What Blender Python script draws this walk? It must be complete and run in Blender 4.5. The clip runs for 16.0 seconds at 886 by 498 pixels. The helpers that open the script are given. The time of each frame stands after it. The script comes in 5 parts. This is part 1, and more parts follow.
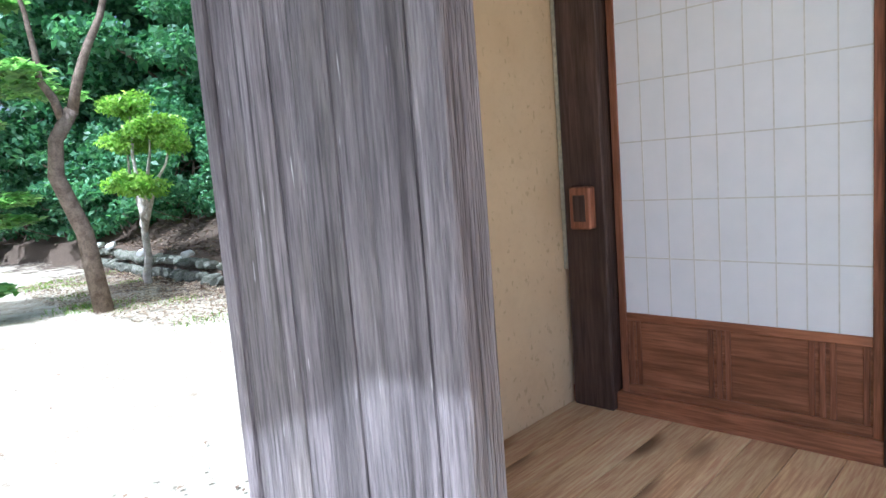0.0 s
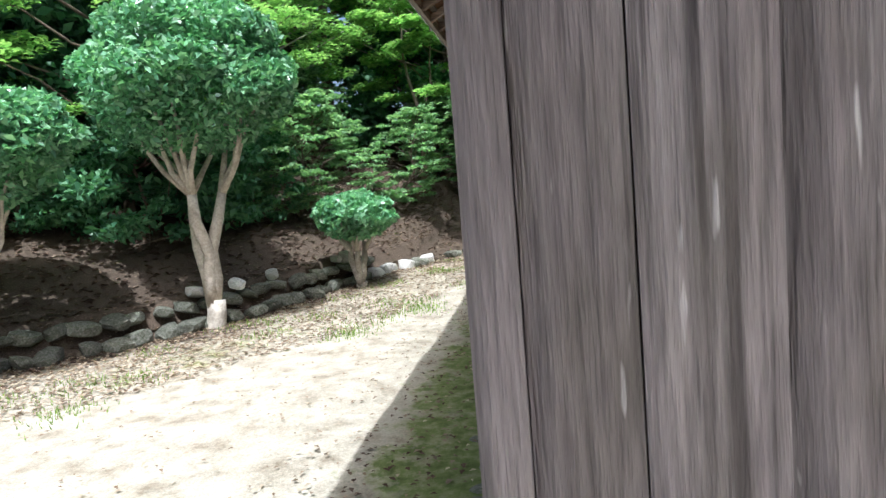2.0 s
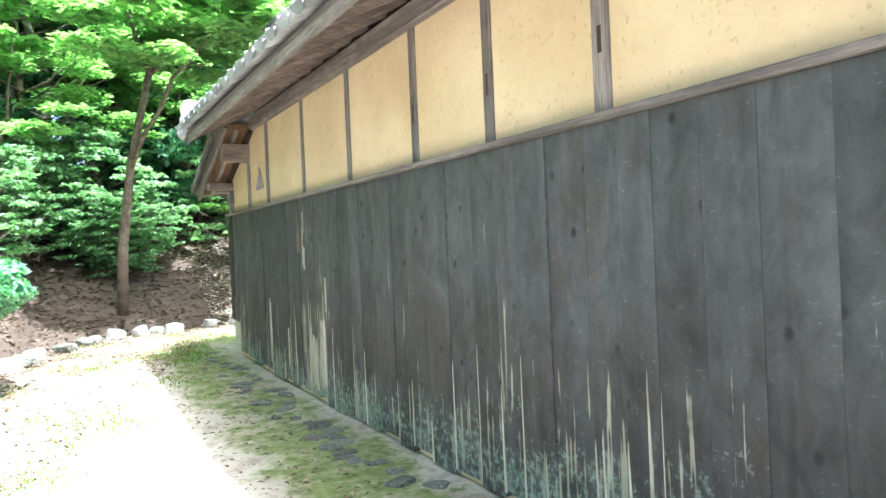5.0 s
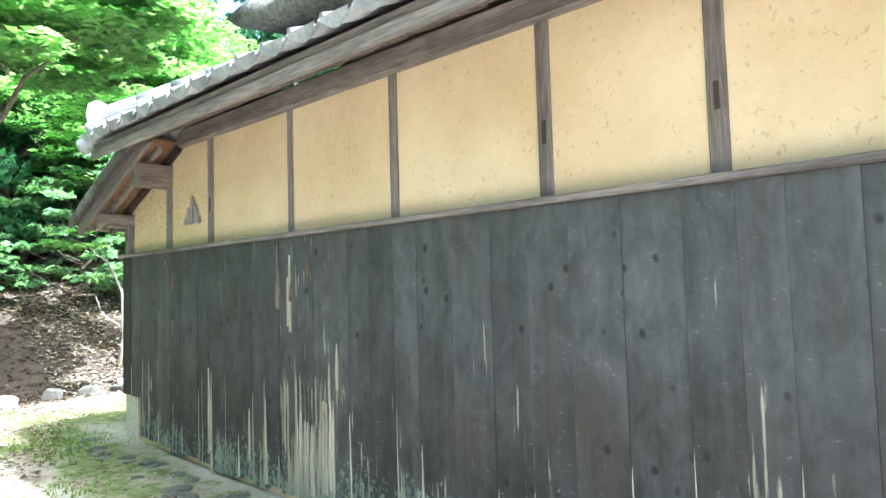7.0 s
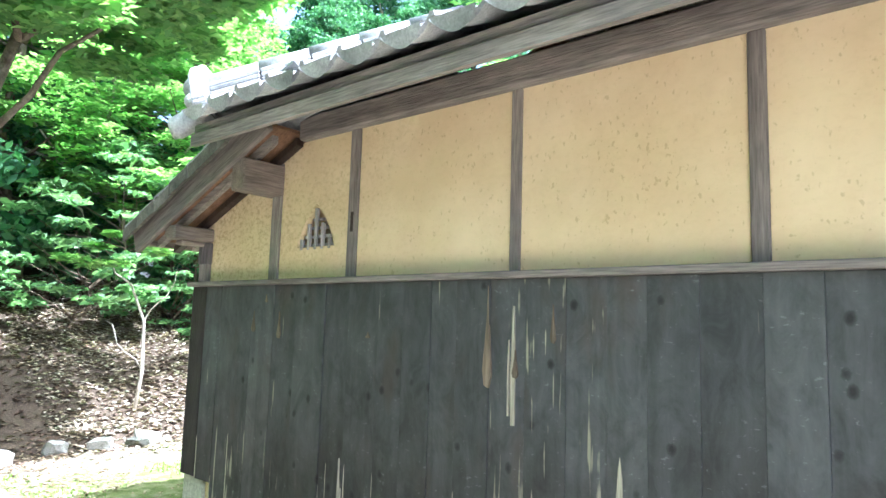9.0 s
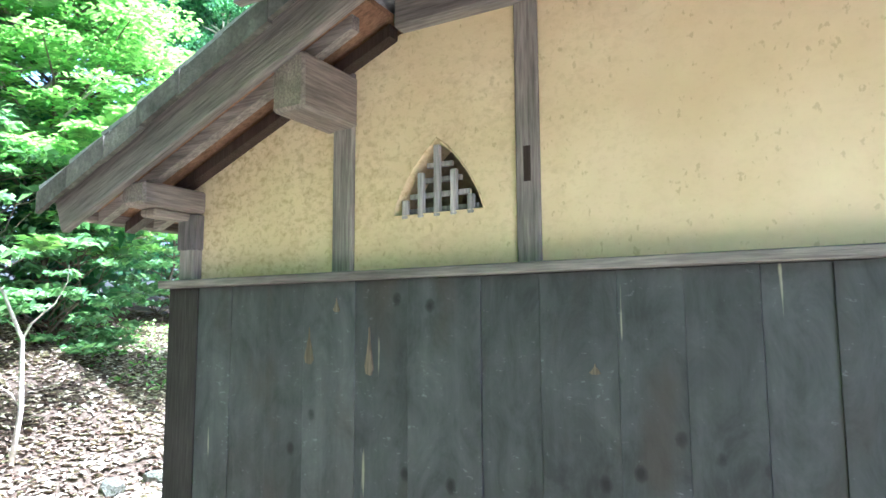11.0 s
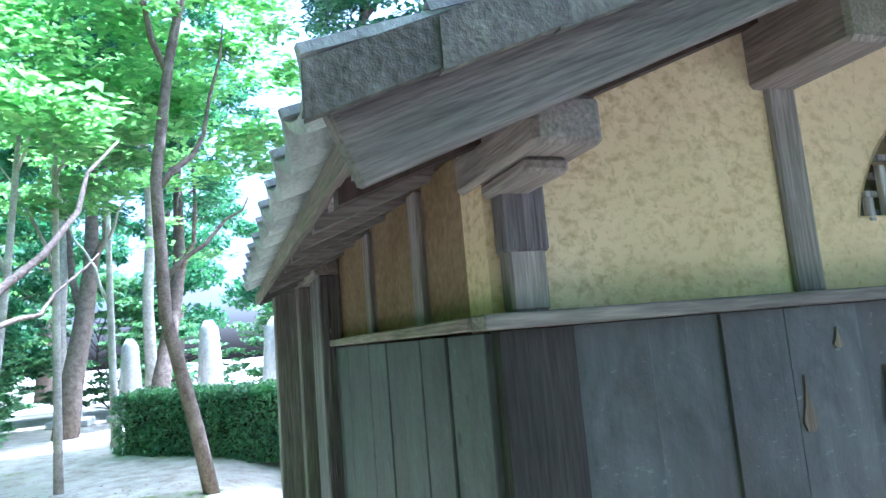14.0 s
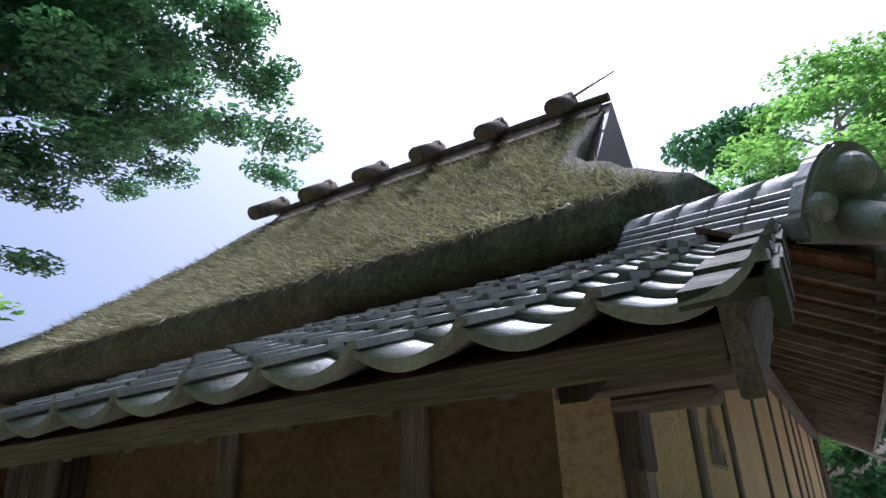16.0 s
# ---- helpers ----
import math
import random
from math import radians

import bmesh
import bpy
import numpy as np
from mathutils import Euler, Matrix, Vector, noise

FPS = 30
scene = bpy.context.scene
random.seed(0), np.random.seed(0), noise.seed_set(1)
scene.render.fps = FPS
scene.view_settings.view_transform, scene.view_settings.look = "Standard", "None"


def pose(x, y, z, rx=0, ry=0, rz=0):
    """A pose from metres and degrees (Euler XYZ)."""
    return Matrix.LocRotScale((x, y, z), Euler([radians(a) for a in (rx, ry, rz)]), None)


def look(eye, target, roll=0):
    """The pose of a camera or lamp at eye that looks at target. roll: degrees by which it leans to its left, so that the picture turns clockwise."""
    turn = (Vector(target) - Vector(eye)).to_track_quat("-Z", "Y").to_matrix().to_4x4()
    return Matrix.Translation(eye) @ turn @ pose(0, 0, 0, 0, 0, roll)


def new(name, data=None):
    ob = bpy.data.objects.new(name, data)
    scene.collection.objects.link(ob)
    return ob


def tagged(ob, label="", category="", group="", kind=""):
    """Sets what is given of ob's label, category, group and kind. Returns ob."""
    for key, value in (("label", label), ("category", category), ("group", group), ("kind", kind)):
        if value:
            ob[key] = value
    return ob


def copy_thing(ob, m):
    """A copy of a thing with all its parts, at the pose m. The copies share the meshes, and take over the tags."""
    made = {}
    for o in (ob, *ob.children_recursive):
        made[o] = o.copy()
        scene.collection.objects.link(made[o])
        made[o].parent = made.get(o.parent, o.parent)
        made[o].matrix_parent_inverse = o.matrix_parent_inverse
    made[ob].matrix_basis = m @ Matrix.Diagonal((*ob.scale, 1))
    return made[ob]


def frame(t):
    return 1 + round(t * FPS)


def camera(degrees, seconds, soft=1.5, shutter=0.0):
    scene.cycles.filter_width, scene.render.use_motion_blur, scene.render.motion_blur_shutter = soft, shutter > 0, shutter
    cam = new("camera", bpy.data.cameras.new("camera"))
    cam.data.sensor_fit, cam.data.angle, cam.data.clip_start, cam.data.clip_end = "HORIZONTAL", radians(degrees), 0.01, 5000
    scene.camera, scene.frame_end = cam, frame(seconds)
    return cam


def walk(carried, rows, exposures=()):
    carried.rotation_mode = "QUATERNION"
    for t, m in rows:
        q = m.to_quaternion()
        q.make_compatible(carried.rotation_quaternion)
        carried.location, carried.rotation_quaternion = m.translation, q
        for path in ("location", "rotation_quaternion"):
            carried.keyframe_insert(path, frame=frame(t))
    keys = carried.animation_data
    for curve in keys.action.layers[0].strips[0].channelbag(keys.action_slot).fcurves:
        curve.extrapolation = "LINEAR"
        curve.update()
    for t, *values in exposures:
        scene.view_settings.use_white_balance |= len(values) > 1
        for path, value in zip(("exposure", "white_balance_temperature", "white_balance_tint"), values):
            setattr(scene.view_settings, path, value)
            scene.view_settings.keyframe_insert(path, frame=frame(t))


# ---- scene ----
cam = camera(68.0, 16.0)
PATH = [
    (0, (1.6, -10.865, 1.522), (0.225, -9.433, 1.277), -4.5),
    (0.5, (1.113, -10.791, 1.534), (-0.006, -9.152, 1.288), -4.2),
    (1, (0.726, -10.787, 1.548), (-0.339, -9.095, 1.499), -6.1),
    (1.5, (0.356, -10.783, 1.53), (-0.487, -8.975, 1.384), -5.9),
    (2, (0.047, -10.659, 1.514), (-0.29, -8.697, 1.322), -4.7),
    (2.5, (-0.389, -10.861, 1.436), (-0.382, -8.871, 1.241), -4.4),
    (3, (-0.852, -10.69, 1.346), (-0.333, -8.763, 1.208), -4.4),
    (5.3, (-2.24, -8.562, 1.387), (-1.101, -6.918, 1.408), -2.0),
    (5.5, (-2.314, -8.36, 1.371), (-1.099, -6.772, 1.408), -1.5),
    (6, (-2.495, -7.808, 1.446), (-1.251, -6.244, 1.527), -1.2),
    (6.5, (-2.686, -7.349, 1.477), (-1.382, -5.833, 1.544), -1.3),
    (7, (-2.753, -6.87, 1.498), (-1.281, -5.522, 1.621), -1.6),
    (7.5, (-2.77, -6.288, 1.551), (-1.317, -4.94, 1.819), 0.1),
    (8, (-2.771, -5.765, 1.57), (-1.21, -4.542, 1.827), 1.1),
    (8.5, (-2.717, -5.206, 1.683), (-1.213, -3.908, 1.916), 1.6),
    (8.7, (-2.673, -4.971, 1.676), (-1.176, -3.666, 1.912), 1.8),
    (10.8, (-2.073, -2.699, 1.731), (-0.326, -1.74, 1.89), 0.3),
    (11, (-2.005, -2.492, 1.746), (-0.272, -1.519, 1.968), -0.3),
    (11.5, (-1.806, -2.007, 1.766), (-0.007, -1.164, 1.989), -1.8),
    (12, (-1.608, -1.531, 1.872), (0.273, -0.854, 1.937), -5.0),
    (12.5, (-1.544, -0.873, 1.834), (0.351, -0.252, 1.979), -5.9),
    (13, (-1.397, -0.259, 1.766), (0.575, -0.079, 2.05), -6.1),
    (13.5, (-1.33, 0.251, 1.846), (0.646, 0.031, 2.066), -6.6),
    (14, (-1.346, 0.573, 1.891), (0.527, -0.074, 2.164), -4.8),
    (14.5, (-1.203, 0.927, 1.887), (0.503, -0.065, 2.212), -4.7),
    (15, (-1.041, 1.329, 1.941), (0.157, -0.139, 2.58), -5.7),
    (15.5, (-0.772, 1.483, 2.022), (0.091, -0.174, 2.735), -5.7),
    (16, (-0.437, 1.513, 1.988), (0.485, -0.088, 2.753), -2.8),
]
EXPOSURE = [(0, 1.3, 4900, 10), (0.6, 0.95, 4850, 9), (1.3, 0.8, 5200, 10), (2.5, 0.85, 5500, 10), (3.2, 1.6, 5500, 10), (5.3, 2.6, 5150, 10), (7, 2.65, 5050, 10), (8.2, 2.6, 5050, 11), (8.7, 2.6, 5050, 11), (11, 2.85, 4850, 13), (12, 2.85, 4850, 15), (12.5, 2.9, 4800, 15), (13.5, 2.6, 4600, 18), (14.3, 2.4, 4200, 16), (15, 1.6, 4400, 17), (15.5, 0.6, 5000, 20), (16, 0.15, 5200, 20)]
walk(cam, [(t, look(e, g, r)) for t, e, g, r in PATH], EXPOSURE)

# ---- light ----
SUN_ELEV, SUN_AZ = radians(64), radians(14)  # height, and east of south
to_sun = Vector((math.sin(SUN_AZ) * math.cos(SUN_ELEV), -math.cos(SUN_AZ) * math.cos(SUN_ELEV), math.sin(SUN_ELEV)))
world = bpy.data.worlds.new("world")
scene.world = world
world.use_nodes = True
wn = world.node_tree
sky = wn.nodes.new("ShaderNodeTexSky")
sky.sky_type, sky.sun_disc = "NISHITA", False
sky.sun_elevation, sky.sun_rotation = SUN_ELEV, math.pi - SUN_AZ
sky.dust_density, sky.air_density = 8.0, 1.0
wn.links.new(sky.outputs[0], wn.nodes["Background"].inputs[0])
wn.nodes["Background"].inputs[1].default_value = 0.15
sun = new("sun", bpy.data.lights.new("sun", "SUN"))
sun.data.energy, sun.data.angle, sun.data.color = 3.8, radians(0.6), (1.0, 0.96, 0.90)
sun.matrix_world = look(to_sun * 60, (0, 0, 0))


# ---- materials ----
def material(name, rough=0.8, spec=0.3):
    m = bpy.data.materials.new(name)
    m.use_nodes = True
    b = m.node_tree.nodes["Principled BSDF"]
    b.inputs["Roughness"].default_value = rough
    b.inputs["Specular IOR Level"].default_value = spec
    return m, m.node_tree, b


def coords(nt, stretch=(1, 1, 1), kind="Object", vary=True):
    """Object coordinates in metres, shifted per object, stretched."""
    tc = nt.nodes.new("ShaderNodeTexCoord")
    mp = nt.nodes.new("ShaderNodeMapping")
    mp.inputs["Scale"].default_value = stretch
    nt.links.new(tc.outputs[kind], mp.inputs["Vector"])
    if vary:
        oi = nt.nodes.new("ShaderNodeObjectInfo")
        mu = nt.nodes.new("ShaderNodeMath")
        mu.operation = "MULTIPLY"
        mu.inputs[1].default_value = 37.0
        nt.links.new(oi.outputs["Random"], mu.inputs[0])
        nt.links.new(mu.outputs[0], mp.inputs["Location"])
    return mp.outputs[0]


def noise_tex(nt, vec, scale, detail=4.0, rough=0.6, distort=0.0):
    n = nt.nodes.new("ShaderNodeTexNoise")
    n.inputs["Scale"].default_value, n.inputs["Detail"].default_value = scale, detail
    n.inputs["Roughness"].default_value, n.inputs["Distortion"].default_value = rough, distort
    nt.links.new(vec, n.inputs["Vector"])
    return n.outputs["Fac"]


def ramp(nt, fac, stops):
    r = nt.nodes.new("ShaderNodeValToRGB")
    el = r.color_ramp.elements
    while len(el) < len(stops):
        el.new(0.5)
    for e, (p, c) in zip(el, stops):
        e.position = p
        e.color = (*c, 1) if len(c) == 3 else c
    nt.links.new(fac, r.inputs[0])
    return r.outputs[0]


def grey(v):
    return (v, v, v)


def mix(nt, fac, a, b, mode="MIX"):
    m = nt.nodes.new("ShaderNodeMix")
    m.data_type, m.blend_type = "RGBA", mode
    for sock, v in ((m.inputs[0], fac), (m.inputs[6], a), (m.inputs[7], b)):
        if isinstance(v, (int, float)):
            sock.default_value = v
        elif isinstance(v, tuple):
            sock.default_value = (*v, 1)
        else:
            nt.links.new(v, sock)
    return m.outputs[2]


def calc(nt, op, a, b=0.0, clamp=False):
    m = nt.nodes.new("ShaderNodeMath")
    m.operation, m.use_clamp = op, clamp
    for sock, v in ((m.inputs[0], a), (m.inputs[1], b)):
        if isinstance(v, (int, float)):
            sock.default_value = v
        else:
            nt.links.new(v, sock)
    return m.outputs[0]


def bump(nt, b, height, strength=0.4, dist=0.01):
    n = nt.nodes.new("ShaderNodeBump")
    n.inputs["Strength"].default_value, n.inputs["Distance"].default_value = strength, dist
    nt.links.new(height, n.inputs["Height"])
    nt.links.new(n.outputs[0], b.inputs["Normal"])


def piece_value(nt, lo, hi):
    oi = nt.nodes.new("ShaderNodeObjectInfo")
    r = nt.nodes.new("ShaderNodeMapRange")
    r.inputs[3].default_value, r.inputs[4].default_value = lo, hi
    nt.links.new(oi.outputs["Random"], r.inputs[0])
    return r.outputs[0]


def wood(name, dark, light, along="z", rough=0.75, relief=0.5, knots=0.0, streaks=0.0, knot_size=1.0):
    """Wood with grain along one axis, knots and a tone of its own for each piece."""
    m, nt, b = material(name, rough, 0.25)
    st = {"x": (0.06, 1, 1), "y": (1, 0.06, 1), "z": (1, 1, 0.06)}[along]
    v = coords(nt, st)
    g1 = noise_tex(nt, v, 14, 3, 0.5, 0.4)
    g2 = noise_tex(nt, v, 110, 3, 0.6)
    blot = noise_tex(nt, coords(nt), 3.0, 3)
    col = ramp(nt, g1, [(0.2, dark), (0.8, light)])
    if streaks:
        band = noise_tex(nt, coords(nt, (1, 1, 0.03)), 15, 3, 0.55, 0.8)
        col = mix(nt, streaks, col, ramp(nt, band, [(0.32, grey(0.08)), (0.5, grey(0.48)), (0.66, grey(0.78))]), "OVERLAY")
        line = noise_tex(nt, coords(nt, (1, 1, 0.018)), 42, 3, 0.6, 0.5)
        col = mix(nt, ramp(nt, line, [(0.34, grey(0.75)), (0.42, grey(0))]), col, (0.05, 0.042, 0.042))
        col = mix(nt, ramp(nt, noise_tex(nt, coords(nt, (1, 1, 0.3)), 5, 3), [(0.52, grey(0)), (0.7, grey(0.45))]), col, (0.15, 0.13, 0.105))
        fleck = noise_tex(nt, coords(nt, (1, 1, 0.12)), 60, 2, 0.5)
        col = mix(nt, ramp(nt, fleck, [(0.70, grey(0)), (0.76, grey(0.7))]), col, (0.5, 0.47, 0.46))
    col = mix(nt, 0.45, col, ramp(nt, g2, [(0.35, grey(0.25)), (0.65, grey(0.9))]), "OVERLAY")
    col = mix(nt, 0.35, col, ramp(nt, blot, [(0.35, grey(0.3)), (0.7, grey(0.7))]), "OVERLAY")
    if knots:
        st2 = {"x": (0.35, 1, 1), "y": (1, 0.35, 1), "z": (1, 1, 0.35)}[along]
        vo = nt.nodes.new("ShaderNodeTexVoronoi")
        vo.inputs["Scale"].default_value = 5.0
        nt.links.new(coords(nt, st2), vo.inputs["Vector"])
        col = mix(nt, ramp(nt, vo.outputs["Distance"], [(0.05 * knot_size, grey(knots)), (0.14 * knot_size, grey(0))]), col, tuple(0.35 * c for c in dark))
    col = mix(nt, 1.0, col, piece_value(nt, 0.78, 1.2), "MULTIPLY")
    nt.links.new(col, b.inputs["Base Color"])
    bump(nt, b, calc(nt, "ADD", g1, g2), relief, 0.014 if streaks else 0.006)
    return m


GREY_WOOD = wood("weathered_grey_wood", (0.12, 0.10, 0.10), (0.26, 0.23, 0.23), relief=1.0, knots=0.7, streaks=0.42)
DARK_GREY_WOOD = wood("dark_weathered_wood", (0.085, 0.078, 0.076), (0.20, 0.182, 0.175), relief=0.8)
EDGE_WOOD = wood("silvered_edge_wood", (0.24, 0.22, 0.215), (0.42, 0.39, 0.38), relief=0.6)
GREY_WOOD_Y = wood("weathered_grey_beam", (0.13, 0.11, 0.10), (0.31, 0.27, 0.24), "y", relief=0.8)
GREY_WOOD_X = wood("weathered_grey_rafter", (0.14, 0.11, 0.095), (0.32, 0.265, 0.225), "x", relief=0.7)
POST_WOOD = wood("weathered_post_wood", (0.13, 0.11, 0.10), (0.30, 0.26, 0.235), relief=0.8)
DARK_WOOD = wood("dark_stained_wood", (0.03, 0.02, 0.016), (0.085, 0.055, 0.045), rough=0.55)
RED_WOOD = wood("red_brown_wood", (0.16, 0.062, 0.030), (0.36, 0.16, 0.085), "x", rough=0.5, relief=0.25)
RED_STILE = wood("red_brown_stile", (0.13, 0.05, 0.026), (0.29, 0.125, 0.07), "z", rough=0.5, relief=0.25)
FLOOR_WOOD = wood("honey_plank_wood", (0.50, 0.31, 0.16), (0.80, 0.58, 0.35), "y", rough=0.35, relief=0.15, knots=0.95, knot_size=1.9)
# unseen roof underside, made pale to brighten the veranda by bounce
SOFFIT_WOOD = wood("pale_soffit_boards", (0.30, 0.22, 0.14), (0.48, 0.38, 0.27), "x", relief=0.3)
BROWN_WOOD = wood("brown_boarding", (0.12, 0.06, 0.035), (0.28, 0.16, 0.09), "y", relief=0.4)


def charred(name="charred_cedar", wear=0.0):
    """Charred cedar: blue-black soot, worn to pale wood and lichen towards the foot."""
    m, nt, b = material(name, 0.62, 0.35)
    pos = nt.nodes.new("ShaderNodeNewGeometry").outputs["Position"]
    sep = nt.nodes.new("ShaderNodeSeparateXYZ")
    nt.links.new(pos, sep.inputs[0])
    z = sep.outputs[2]
    v = coords(nt, (1, 1, 0.05))
    g1 = noise_tex(nt, v, 13, 4, 0.6, 0.5)
    streak = noise_tex(nt, v, 34, 2, 0.5)
    fine = noise_tex(nt, coords(nt), 26, 4, 0.7)
    blot = noise_tex(nt, coords(nt), 2.2, 4, 0.6)
    soot = ramp(nt, g1, [(0.3, (0.028, 0.029, 0.029)), (0.7, (0.070, 0.073, 0.074))])
    soot = mix(nt, ramp(nt, blot, [(0.35, grey(0)), (0.75, grey(0.8))]), soot, (0.105, 0.112, 0.115))
    soot = mix(nt, ramp(nt, noise_tex(nt, coords(nt), 1.1, 2), [(0.52, grey(0)), (0.75, grey(0.55))]), soot, (0.07, 0.055, 0.045))
    soot = mix(nt, 1.0, soot, piece_value(nt, 0.76, 1.22), "MULTIPLY")
    half = nt.nodes.new("ShaderNodeMapRange")
    half.inputs[1].default_value, half.inputs[2].default_value = 0.75, 1.35
    nt.links.new(calc(nt, "ADD", z, calc(nt, "MULTIPLY", calc(nt, "SUBTRACT", blot, 0.5), 1.4)), half.inputs[0])
    soot = mix(nt, calc(nt, "MULTIPLY", half.outputs[0], 0.42), mix(nt, 0.6, soot, (0.040, 0.035, 0.030)), (0.098, 0.106, 0.110))
    mott = noise_tex(nt, coords(nt, (1, 1, 0.55)), 7.5, 5, 0.7, 0.6)
    soot = mix(nt, 0.5, soot, ramp(nt, mott, [(0.34, grey(0.16)), (0.5, grey(0.5)), (0.68, grey(0.78))]), "OVERLAY")
    soot = mix(nt, ramp(nt, noise_tex(nt, coords(nt, (1, 1, 0.4)), 4.0, 3, 0.6), [(0.55, grey(0)), (0.70, grey(0.6))]), soot, (0.062, 0.047, 0.039))
    chip = noise_tex(nt, coords(nt, (1, 0.45, 1)), 55, 3, 0.7)
    soot = mix(nt, ramp(nt, calc(nt, "ADD", chip, calc(nt, "MULTIPLY", calc(nt, "SUBTRACT", mott, 0.5), 0.5)), [(0.66, grey(0)), (0.74, grey(0.55))]), soot, (0.19, 0.20, 0.20))
    soot = mix(nt, 0.22, soot, ramp(nt, g1, [(0.3, grey(0.2)), (0.7, grey(0.75))]), "OVERLAY")
    kn = nt.nodes.new("ShaderNodeTexVoronoi")
    kn.inputs["Scale"].default_value = 6.2
    nt.links.new(coords(nt, (1, 1, 0.75)), kn.inputs["Vector"])
    eye = calc(nt, "ADD", kn.outputs["Distance"], calc(nt, "MULTIPLY", calc(nt, "SUBTRACT", fine, 0.5), 0.10))
    soot = mix(nt, ramp(nt, eye, [(0.05, grey(0.9)), (0.10, grey(0.5)), (0.14, grey(0))]), soot, (0.012, 0.011, 0.011))
    soot = mix(nt, 1.0, soot, piece_value(nt, 0.86, 1.14), "MULTIPLY")
    low = nt.nodes.new("ShaderNodeMapRange")
    low.inputs[1].default_value, low.inputs[2].default_value = 1.15, 0.15
    nt.links.new(z, low.inputs[0])
    worn = calc(nt, "ADD", calc(nt, "MULTIPLY", low.outputs[0], 0.20), streak)
    worn = calc(nt, "ADD", worn, calc(nt, "MULTIPLY", calc(nt, "SUBTRACT", blot, 0.5), 0.55))
    worn = ramp(nt, worn, [(0.77 - wear, grey(0)), (0.83 - wear, grey(0.85))])
    col = mix(nt, worn, soot, ramp(nt, g1, [(0.3, (0.22, 0.20, 0.13)), (0.7, (0.46, 0.43, 0.32))]))
    lichen = calc(nt, "ADD", calc(nt, "MULTIPLY", low.outputs[0], 0.34), calc(nt, "MULTIPLY", fine, 0.55))
    lichen = calc(nt, "ADD", lichen, calc(nt, "MULTIPLY", blot, 0.4))
    lichen = ramp(nt, lichen, [(0.76, grey(0)), (0.86, grey(0.75))])
    col = mix(nt, lichen, col, ramp(nt, fine, [(0.4, (0.07, 0.10, 0.06)), (0.62, (0.26, 0.34, 0.27))]))
    nt.links.new(col, b.inputs["Base Color"])
    bump(nt, b, calc(nt, "ADD", g1, fine), 0.6, 0.006)
    return m


CHARRED = charred()
CHARRED_WORN = charred("charred_cedar_worn", 0.16)
CORNER_WOOD = wood("smoked_brown_board", (0.030, 0.026, 0.023), (0.060, 0.051, 0.046), relief=0.5, knots=0.6, knot_size=1.6)
SPLINTER = wood("bare_split_wood", (0.30, 0.27, 0.19), (0.55, 0.51, 0.40))


def plaster():
    m, nt, b = material("ochre_clay_plaster", 0.95, 0.1)
    v = coords(nt, vary=False)
    big = noise_tex(nt, v, 1.3, 4)
    straw = noise_tex(nt, coords(nt, (1, 1, 1.4), vary=False), 30, 3, 0.6, 0.3)
    spot = noise_tex(nt, v, 62, 3, 0.6)
    area = noise_tex(nt, v, 1.9, 3)
    col = ramp(nt, big, [(0.3, (0.63, 0.48, 0.285)), (0.7, (0.77, 0.62, 0.40))])
    worn = calc(nt, "ADD", straw, calc(nt, "MULTIPLY", calc(nt, "SUBTRACT", area, 0.5), 0.35))
    sep = nt.nodes.new("ShaderNodeSeparateXYZ")
    nt.links.new(v, sep.inputs[0])
    end = nt.nodes.new("ShaderNodeMapRange")
    end.inputs[1].default_value, end.inputs[2].default_value = -2.2, -0.3
    end.inputs[3].default_value, end.inputs[4].default_value = 0.10, 0.85
    nt.links.new(calc(nt, "ADD", sep.outputs[1], calc(nt, "MULTIPLY", calc(nt, "SUBTRACT", big, 0.5), 2.0)), end.inputs[0])
    col = mix(nt, calc(nt, "MULTIPLY", ramp(nt, worn, [(0.46, grey(0)), (0.72, grey(1))]), end.outputs[0]), col, (0.42, 0.29, 0.145))
    pits = calc(nt, "ADD", noise_tex(nt, coords(nt, (1, 1, 0.75), vary=False), 44, 2, 0.5), calc(nt, "MULTIPLY", calc(nt, "SUBTRACT", area, 0.5), 0.22))
    col = mix(nt, ramp(nt, pits, [(0.64, grey(0)), (0.72, grey(0.42))]), col, (0.36, 0.25, 0.12))
    col = mix(nt, calc(nt, "MULTIPLY", ramp(nt, spot, [(0.60, grey(0)), (0.74, grey(0.7))]), end.outputs[0]), col, (0.36, 0.24, 0.11))
    col = mix(nt, ramp(nt, noise_tex(nt, coords(nt, (1, 0.5, 0.5), vary=False), 2.6, 4), [(0.5, grey(0)), (0.75, grey(0.35))]), col, (0.80, 0.66, 0.44))
    nt.links.new(col, b.inputs["Base Color"])
    bump(nt, b, calc(nt, "MULTIPLY", straw, end.outputs[0]), 0.5, 0.01)
    return m


PLASTER = plaster()


def speckled(name, stops, scale, rough=0.85, fine_scale=60, relief=0.4, spec=0.3, per_piece=False):
    m, nt, b = material(name, rough, spec)
    v = coords(nt)
    n1 = noise_tex(nt, v, scale, 5, 0.65)
    n2 = noise_tex(nt, v, fine_scale, 3, 0.6)
    col = ramp(nt, n1, stops)
    col = mix(nt, 0.4, col, ramp(nt, n2, [(0.3, grey(0.25)), (0.7, grey(0.8))]), "OVERLAY")
    if per_piece:
        col = mix(nt, 1.0, col, piece_value(nt, 0.7, 1.25), "MULTIPLY")
    nt.links.new(col, b.inputs["Base Color"])
    bump(nt, b, calc(nt, "ADD", n1, n2), relief, 0.01)
    return m


